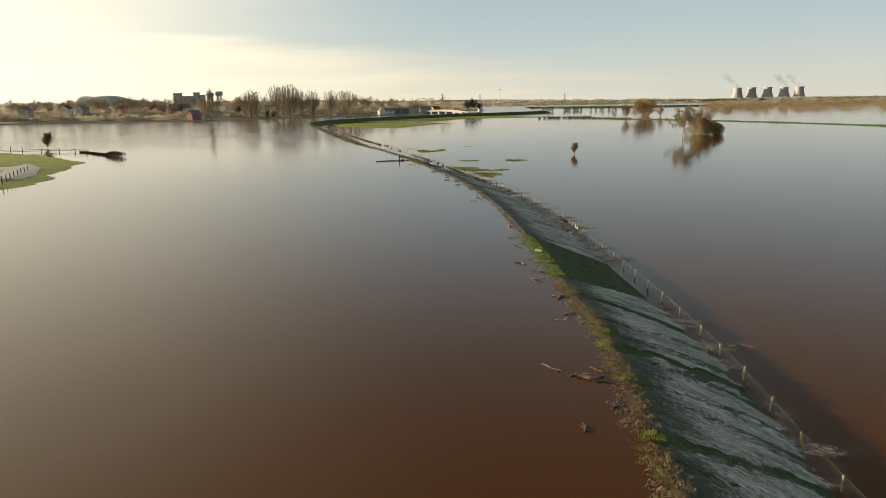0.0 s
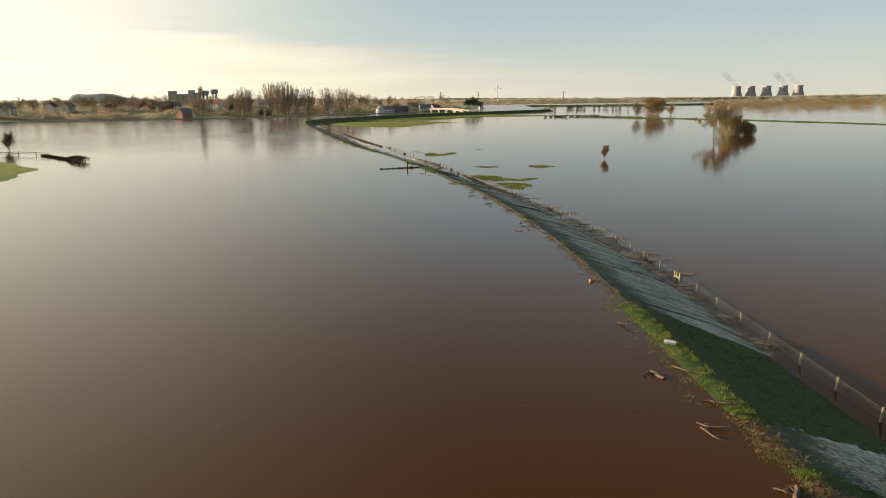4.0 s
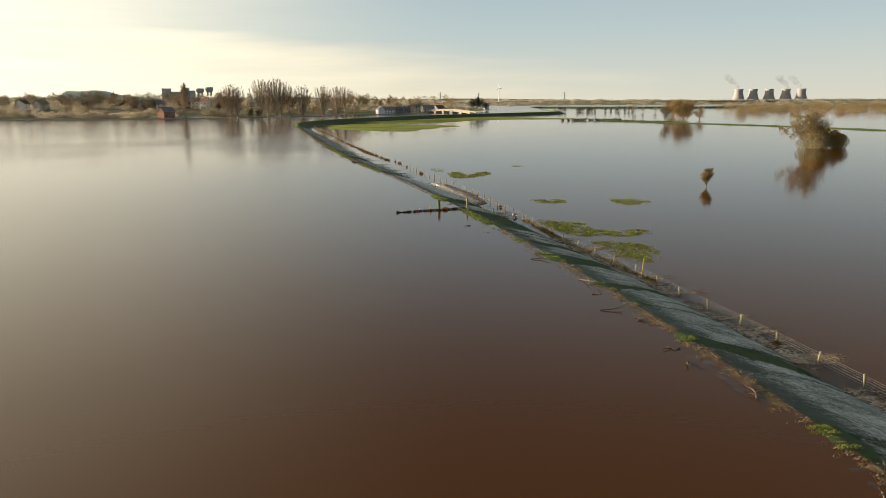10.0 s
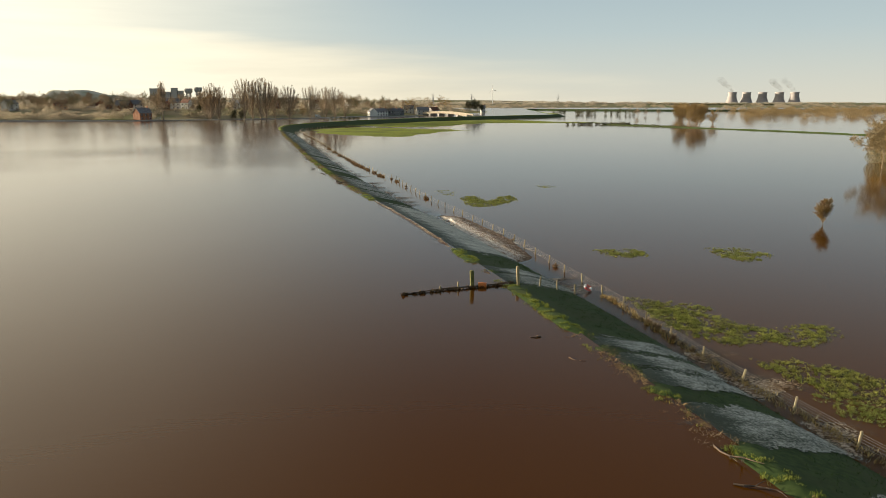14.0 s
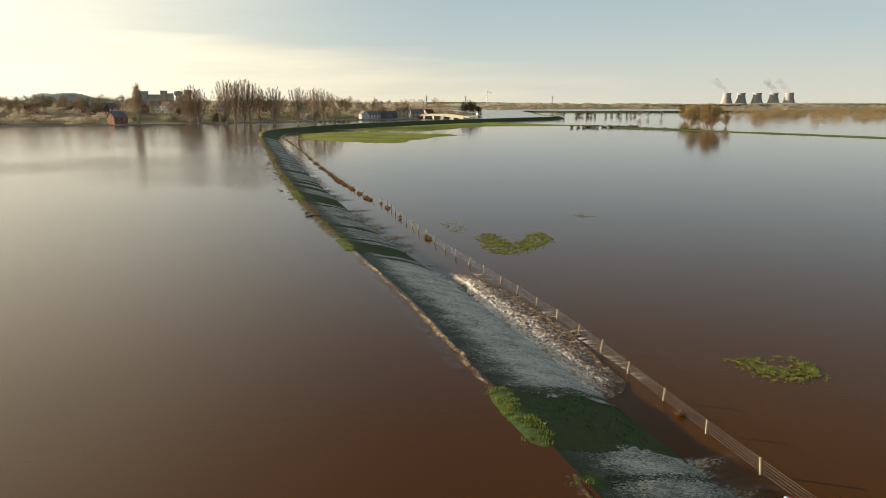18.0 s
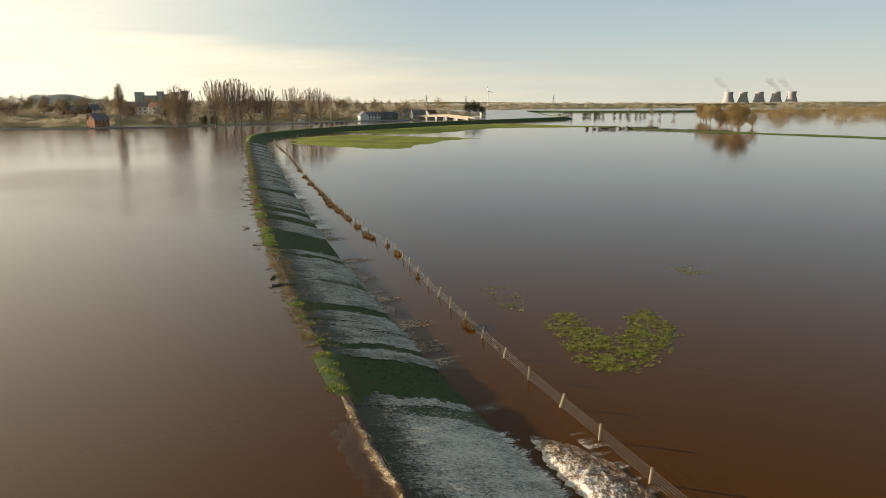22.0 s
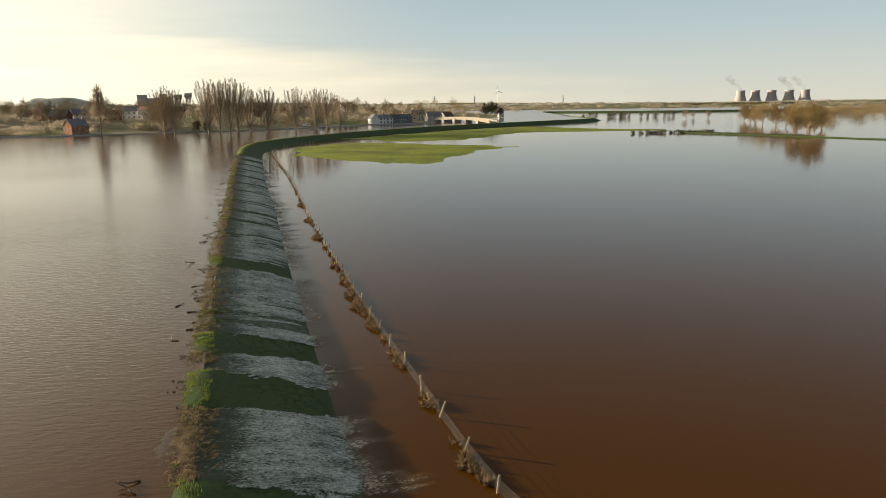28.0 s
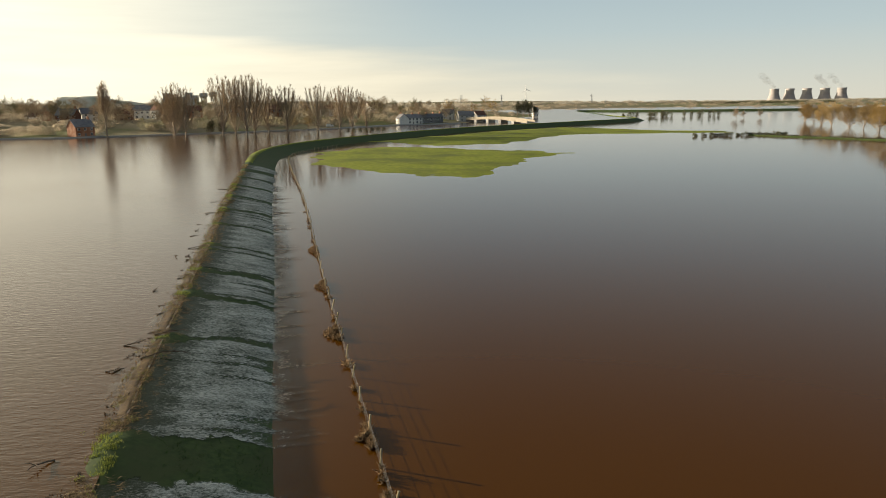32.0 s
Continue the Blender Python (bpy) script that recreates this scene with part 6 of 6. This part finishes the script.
for k, (x, y, ln, tu, m) in enumerate((
        (12.6, 46.6, 1.6, 10, M_PALE), (10.2, 39.4, 1.4, -25, M_WOOD), (12.2, 36.8, 1.4, -20, M_WOOD), (13.4, 126.9, 1.6, 0, M_WOOD), (16.8, 105.9, 1.8, 40, M_WOOD), (16.0, 112.6, 1.6, 70, M_WOOD),
        (13.0, 144.9, 2.4, -60, M_WOOD), (12.3, 142.1, 1.8, -35, M_WOOD), (14.3, 134.6, 2.2, -45, M_WOOD), (10.1, 155.3, 1.5, -70, M_WOOD), (-17.0, 313.6, 3.0, 35, M_WOOD), (-18.8, 315.9, 1.8, 15, M_WOOD),
        (-17.5, 317.8, 2.2, 20, M_WOOD), (-18.7, 322.1, 1.6, 100, M_WOOD), (-17.8, 311.5, 1.2, 80, M_WOOD), (-21.6, 339.8, 2.2, 20, M_WOOD), (-22.8, 345, 2.0, 10, M_WOOD), (-24.5, 352, 2.4, 15, M_WOOD),
        (-25.8, 360, 2.0, -10, M_WOOD), (-27.0, 369, 2.2, 25, M_WOOD), (-29.0, 380, 2.4, 5, M_WOOD), (-31.5, 396, 2.6, 15, M_WOOD), (-12.6, 280, 1.8, 160, M_WOOD), (-13.5, 286, 2.0, 20, M_WOOD), (-14.8, 293, 1.8, 60, M_WOOD),
        (-9.0, 262.6, 1.2, 30, M_WOOD), (14.6, 70, 1.4, -60, M_RUSTW), (15.0, 63, 2.0, -70, M_RUSTW), (14.6, 59, 1.6, -50, M_RUSTW), (13.4, 57, 1.4, -55, M_RUSTW))):
    dy = 5 + 0.07 * (y - 270) if y > 270 else 0.0
    branch(x - 0.16 * dy, y + dy, RIVER_Z, ln, tu, 200 + k, m)
rl = random.Random(99)
for k in range(34):
    y = rl.choice((rl.uniform(30, 72), rl.uniform(100, 165), rl.uniform(255, 400)))
    i = min(range(len(ridge)), key=lambda q: abs(ridge[q].y - y) + (1000 if ridge[q].y > 505 else 0))
    u = -rl.uniform(0.8, 2.6)
    q = ridge[i] + ridge_n[i] * u
    branch(q.x, q.y, RIVER_Z, rl.uniform(0.5, 1.4), rl.uniform(0, 360), 300 + k, M_WOOD, "short driftwood stick caught at the water's edge", "driftwood")
log(-4.2, 240.6, RIVER_Z, 1.9, 0.14, 12, M_WOOD)
log(-5.3, 243.2, RIVER_Z, 0.9, 0.13, 80, M_WOOD)
log(11.9, 37.3, RIVER_Z, 0.9, 0.11, -30, M_RUSTW)
log(14.3, 51.5, RIVER_Z, 1.0, 0.10, 60, M_RUSTW)
log(13.8, 62.0, RIVER_Z, 0.9, 0.10, 110, M_RUSTW)

sp = []
for _ in range(60):
    y = rl.choice((rl.uniform(232, 300), rl.uniform(288, 430), rl.uniform(295, 360)))
    i = min(range(len(ridge)), key=lambda q: abs(ridge[q].y - y) + (1000 if ridge[q].y > 505 else 0))
    q = ridge[i] + ridge_n[i] * rl.uniform(-1.3, -0.2) + Vector((0, rl.uniform(-1, 1), 0))
    big = rl.random() ** 2
    for _ in range(2 + int(5 * big)):
        sp.append((q.x + rl.gauss(0, 0.25 * big + 0.05), q.y + rl.gauss(0, 0.35 * big + 0.05), RIVER_Z - 0.05, rl.uniform(0.08, 0.22), rl.uniform(0.02, 0.07)))
twig_cloud(sp, M_LITTER, "drift_litter", "dark drift litter caught along the bank crest", "driftwood", 0.10, 11, 77)
branch(-8.9, 257.4, RIVER_Z, 1.8, 20, 401, M_WOOD)
branch(-3.8, 236.1, RIVER_Z, 1.0, 75, 402, M_WOOD)

# white slab on the grass
bm = bmesh.new()
bmesh.ops.create_cube(bm, size=1.0, matrix=pose(0, 0, 0.06) @ Matrix.Diagonal((0.6, 0.3, 0.10, 1)))
bmesh.ops.bevel(bm, geom=bm.edges[:], offset=0.035, segments=2)
me = bpy.data.meshes.new("foam_slab")
bm.to_mesh(me)
bm.free()
me.materials.append(M_WHITE)
ob = new("foam_slab", me)
ob.matrix_basis = pose(16.0, 65.8, RIVER_Z + 0.18, 6, 4, -25)
tagged(ob, "white plastic foam slab lying on wet grass", "litter")

# orange float, drum, life rings
drum = empty("float", pose(16.0, 79.6, RIVER_Z + 0.06, 0, 90, 20) @ Matrix.Scale(0.6, 4), "orange and yellow plastic float drifting at the bank", "float")
s = Soup()
s.tube([(0, 0, -0.25), (0, 0, -0.2), (0, 0, 0.15), (0, 0, 0.2)], [0.12, 0.2, 0.2, 0.12], 12)
piece("body", s.v, s.f, M_ORANGE, drum)
s = Soup()
s.tube([(0, 0, 0.2), (0, 0, 0.42), (0, 0, 0.46)], [0.17, 0.17, 0.1], 12)
piece("cap", s.v, s.f, M_YELLOW, drum)
drum = empty("drum", pose(7.9, 170.5, RIVER_Z + 0.12, 90, 0, 80) @ Matrix.Scale(0.7, 4), "orange plastic drum caught at the drowned gate", "drum")
s = Soup()
s.tube([(0, 0, -0.45), (0, 0, -0.40), (0, 0, -0.15), (0, 0, -0.12), (0, 0, 0.12), (0, 0, 0.15), (0, 0, 0.40), (0, 0, 0.45)], [0.27, 0.3, 0.3, 0.32, 0.32, 0.3, 0.3, 0.27], 16)
piece("body", s.v, s.f, M_ORANGE, drum)
s = Soup()
s.tube([(0.12, 0, 0.45), (0.12, 0, 0.50)], [0.05, 0.05], 8)
piece("cap", s.v, s.f, M_WHITE, drum)


def ring(x, y, z, R, r_, mats, tilt, label):
    t = empty("life_ring", pose(x, y, z, tilt, 8, 30), label, "life ring")
    for q in range(4):
        s = Soup()
        pts = [(R * math.cos(a), R * math.sin(a), 0) for a in [math.pi / 2 * (q + j / 5) for j in range(6)]]
        s.tube(pts, [r_] * 6, 8)
        piece("segment", s.v, s.f, mats[q % 2], t)
    return t


ring(-9.6, 265.8, RIVER_Z + 0.03, 0.20, 0.06, (M_WHITE, M_WHITE), 5, "white life ring afloat by the bank")
ring(17.7, 175.7, 0.28, 0.30, 0.10, (M_RED, M_WHITE), 35, "red and white life ring caught in the fence")

# drowned gate: two stout posts, cross rail of debris, small posts down the slope
gate = empty("gatepost_line", Matrix(), "stout timber posts and rail with driftwood across the bank", "fence")
for nm, x, y, z0, h, rad in (("gatepost", 7.2, 170.5, RIVER_Z - 1, 1.5, 0.16), ("end_post", 10.8, 171.2, RIVER_Z - 0.6, 1.2, 0.12), ("post", 6.0, 170.1, RIVER_Z - 0.8, 1.3, 0.06), ("post", 4.7, 169.9, RIVER_Z - 0.8, 1.1, 0.06),
                             ("post", 12.9, 173.0, 0.5, 1.5, 0.07), ("post", 14.4, 173.3, 0.2, 1.4, 0.07), ("post", 15.9, 173.4, -0.2, 1.4, 0.07)):
    s = Soup()
    s.tube([(0, 0, 0), (0, 0, h + (0.7 if "gate" in nm or "end" in nm else 0)), (0, 0, h + (0.75 if "gate" in nm or "end" in nm else 0.03))], [rad, rad, rad * 0.75], 8)
    ob = piece(nm, s.v, s.f, M_MOSSPOST if nm == "gatepost" else M_POST, gate)
    ob.matrix_basis = pose(x, y, z0, rl.uniform(-3, 3), rl.uniform(-3, 3), 0)
for hz in (0.4, 0.75):
    s = Soup()
    s.tube([(10.8, 171.2, RIVER_Z + hz - 0.1), (12.9, 173.0, 1.1 + hz), (14.4, 173.3, 0.8 + hz), (15.9, 173.4, 0.4 + hz), (18.4, 173.2, 0.3 + hz)], [0.012] * 5, 4)
    piece("wire", s.v, s.f, M_WIRE, gate)
s = Soup()
s.tube([(1.8, 168.8, RIVER_Z + 0.02), (4.7, 169.9, RIVER_Z + 0.1), (7.2, 170.3, RIVER_Z + 0.12), (10.4, 171.2, RIVER_Z + 0.1)], [0.03, 0.05, 0.05, 0.045], 6)
piece("rail", s.v, s.f, M_WOOD, gate)
sp = []
for k in range(46):
    f = k / 45
    x, y = 1.9 + 8.5 * f, 168.8 + 2.4 * f
    sp.append((x + rl.uniform(-0.2, 0.2), y + rl.uniform(-0.2, 0.2), RIVER_Z - 0.03, rl.uniform(0.06, 0.2), rl.uniform(0.05, 0.16)))
twig_cloud(sp, M_LITTER, "drift_litter", "dark tangled sticks and litter along the drowned rail", "driftwood", 0.17, 20, 55)

# footpath sign
sign = empty("footpath_sign", pose(22.5, 143.0, 0, 0, 4, -12) @ Matrix.Scale(0.74, 4), "yellowish timber footpath fingerpost beside the fence", "sign")
s = Soup()
s.box((-0.09, -0.09, -0.8), (0.09, 0.09, 2.15))
s.box((-0.06, -0.06, 2.15), (0.06, 0.06, 2.2))
piece("post", s.v, s.f, M_YELLOW, sign)
s = Soup()
for y0, y1 in ((-0.135, -0.095),):
    pts = [(-0.05, 1.75), (0.75, 1.75), (0.92, 1.87), (0.75, 1.99), (-0.05, 1.99)]
    n0 = len(s.v)
    s.v.extend(Vector((px, y0, pz)) for px, pz in pts)
    s.v.extend(Vector((px, y1, pz)) for px, pz in pts)
    s.f.append((0, 1, 2, 3, 4))
    s.f.append((9, 8, 7, 6, 5))
    for k in range(5):
        s.f.append((k, k + 5, (k + 1) % 5 + 5, (k + 1) % 5))
finger = piece("finger", s.v, s.f, M_YELLOW, sign)
s = Soup()
s.box((0.08, -0.139, 1.84), (0.62, -0.1345, 1.89))
piece("lettering", s.v, s.f, M_WOOD, finger)
s = Soup()
s.box((0.25, -0.5, 0.02), (0.5, -0.25, 0.14))
piece("base_block", s.v, s.f, M_WHITE, sign)

# stile rail between two close posts
stile = empty("stile", pose(25.2, 85.7, 0, 0, 0, 90) @ Matrix.Scale(0.78, 4), "pale timber stile set in the wire fence", "stile")
for sx in (-0.65, 0.65):
    s = Soup()
    s.tube([(sx, 0.08, -0.6), (sx, 0.08, 1.15)], [0.10, 0.10], 8)
    piece("post", s.v, s.f, M_POST, stile)
s = Soup()
s.box((-0.7, 0.0, 0.55), (0.7, 0.16, 0.68))
piece("step", s.v, s.f, M_POST, stile)

# reed litter against the fence
sp = []
for p in fence_fine:
    dens = 0.25 if 258 < p.y < 318 else 0.12 if 318 < p.y < 480 else 0.1 if 136 < p.y < 173 else 0.03 if p.y > 86 else 0.0
    lump = noise.noise((p.y * 0.35, 3.0, 1.0))
    if rl.random() < dens * (0.55 + 1.6 * lump):
        w = 0.14 + (0.45 * max(0, lump) + 0.04) * (1 if p.y > 250 else 0.3)
        sp.append((p.x - 0.25 * w, p.y, -0.05, w, rl.uniform(0.08, 0.28) * (1.3 if 258 < p.y < 318 else 1)))
for y, half, wide in ((271.0, 1.6, 0.9), (298.3, 2.6, 1.0), (302.0, 2.8, 0.9), (307.2, 1.4, 0.6), (293.2, 1.5, 0.9), (314.0, 1.3, 0.8), (331.0, 1.8, 1.2), (260.5, 0.9, 0.5), (234.5, 0.8, 0.3), (285.0, 1.2, 0.5), (345.0, 2.0, 0.9), (362.0, 2.2, 0.8)):
    for p in fence_fine:
        f = (p.y - y) / half
        if abs(f) < 1:
            for _ in range(3):
                reach = wide * (1 - abs(f)) * rl.random()
                sp.append((p.x - reach, p.y + rl.uniform(-0.15, 0.15), -0.06, 0.16, rl.uniform(0.08, 0.2) * (1.3 - 0.6 * reach)))
twig_cloud(sp, M_SEDGE, "reed_litter", "tangled brown reeds washed against the wire fence", "reeds", 0.26, 34, 66)
sp = []
for p in fence_fine:
    if 140 < p.y < 174:
        sp.extend((p.x + rl.uniform(-0.5, 0.3), p.y + rl.uniform(-0.3, 0.3), -0.02) for _ in range(3))
tufts("fence_grass", sp, M_STRAW, "straw-coloured grass along the fence foot", "grass", 7, 0.22, 0.018, 0.2, 12, lean=1.0)

# spit fence
spit = empty("rail_fence", Matrix(), "dark timber rail fence on the grass spit", "fence")
PTS = [(-112, 231), (-107.8, 232.0), (-104, 231), (-99, 232), (-94.2, 232.9), (-88, 229), (-82.7, 224)]
for k, (x, y) in enumerate(PTS):
    s = Soup()
    s.tube([(x, y, RIVER_Z - 0.4), (x, y, RIVER_Z + (2.0 if 0 < k < 3 else 1.1))], [0.12, 0.11], 6)
    piece("post", s.v, s.f, M_WOOD, spit)
for hz in (0.45, 0.9):
    s = Soup()
    s.tube([(x, y, RIVER_Z + hz) for x, y in PTS], [0.06] * len(PTS), 5)
    piece("rail", s.v, s.f, M_WOOD, spit)
spit2 = empty("post_fence", Matrix(), "short dark posts across the grass spit", "fence")
for k in range(9):
    x, y = -62.5 - 0.9 * k, 133 + 3.3 * k
    s = Soup()
    s.tube([(x, y, RIVER_Z), (x, y, RIVER_Z + 1.6)], [0.10, 0.09], 6)
    piece("post", s.v, s.f, M_WOOD, spit2)
sp = [(-86 + 20 * f + rl.uniform(-0.4, 0.4), 228 - 25 * f + rl.uniform(-0.4, 0.4), RIVER_Z - 0.1, 0.35 + 1.1 * smooth01(0.6, 0.85, f), 0.35 + 0.9 * smooth01(0.6, 0.85, f)) for f in [k / 36 for k in range(37)]]
twig_cloud(sp, M_LITTER, "driftwood_raft", "dark raft of drift brushwood off the grass spit", "driftwood", 0.4, 70, 67)
patch("puddle_bank", [(-82, 172), (-78, 178), (-71.5, 167), (-67, 153), (-65, 143), (-69, 139), (-80, 140)], 0.8, RIVER_Z + 0.62, 0.3, 0.05, 0.03, 0.4, M_MUD, "brown wet mud hollow on the grass spit", "mud", "structure")

# ---- cooling towers ----
def cooling_tower():
    prof = [(47, 0), (47, 4), (42, 20), (35, 45), (30, 70), (28.5, 88), (29, 102), (31, 115)]
    vs, fs = [], []
    N = 32
    for r, z in prof + [(29.5, 115), (27, 88), (33, 45)]:
        for j in range(N):
            t = 2 * math.pi * j / N
            vs.append((r * math.cos(t), r * math.sin(t), z))
    for k in range(len(prof) + 2):
        for j in range(N):
            a, b = k * N + j, k * N + (j + 1) % N
            fs.append((a, b, b + N, a + N))
    return mesh_object("cooling_tower", vs, fs, M_CONC, True)


tower = cooling_tower()
tagged(tower, "grey concrete cooling tower of a distant power station", "cooling tower", "power station towers")
for k, (x, y) in enumerate(((2122, 4100), (2209, 4100), (2296, 4080), (2380, 4050), (2443, 4000))):
    m = Matrix.Translation((x, y, 0)) @ Matrix.Diagonal((0.8, 0.8, 0.6, 1))
    if k == 0:
        tower.matrix_basis = m
    else:
        copy_thing(tower, Matrix.Translation((x, y, 0))).scale = (0.8, 0.8, 0.6)
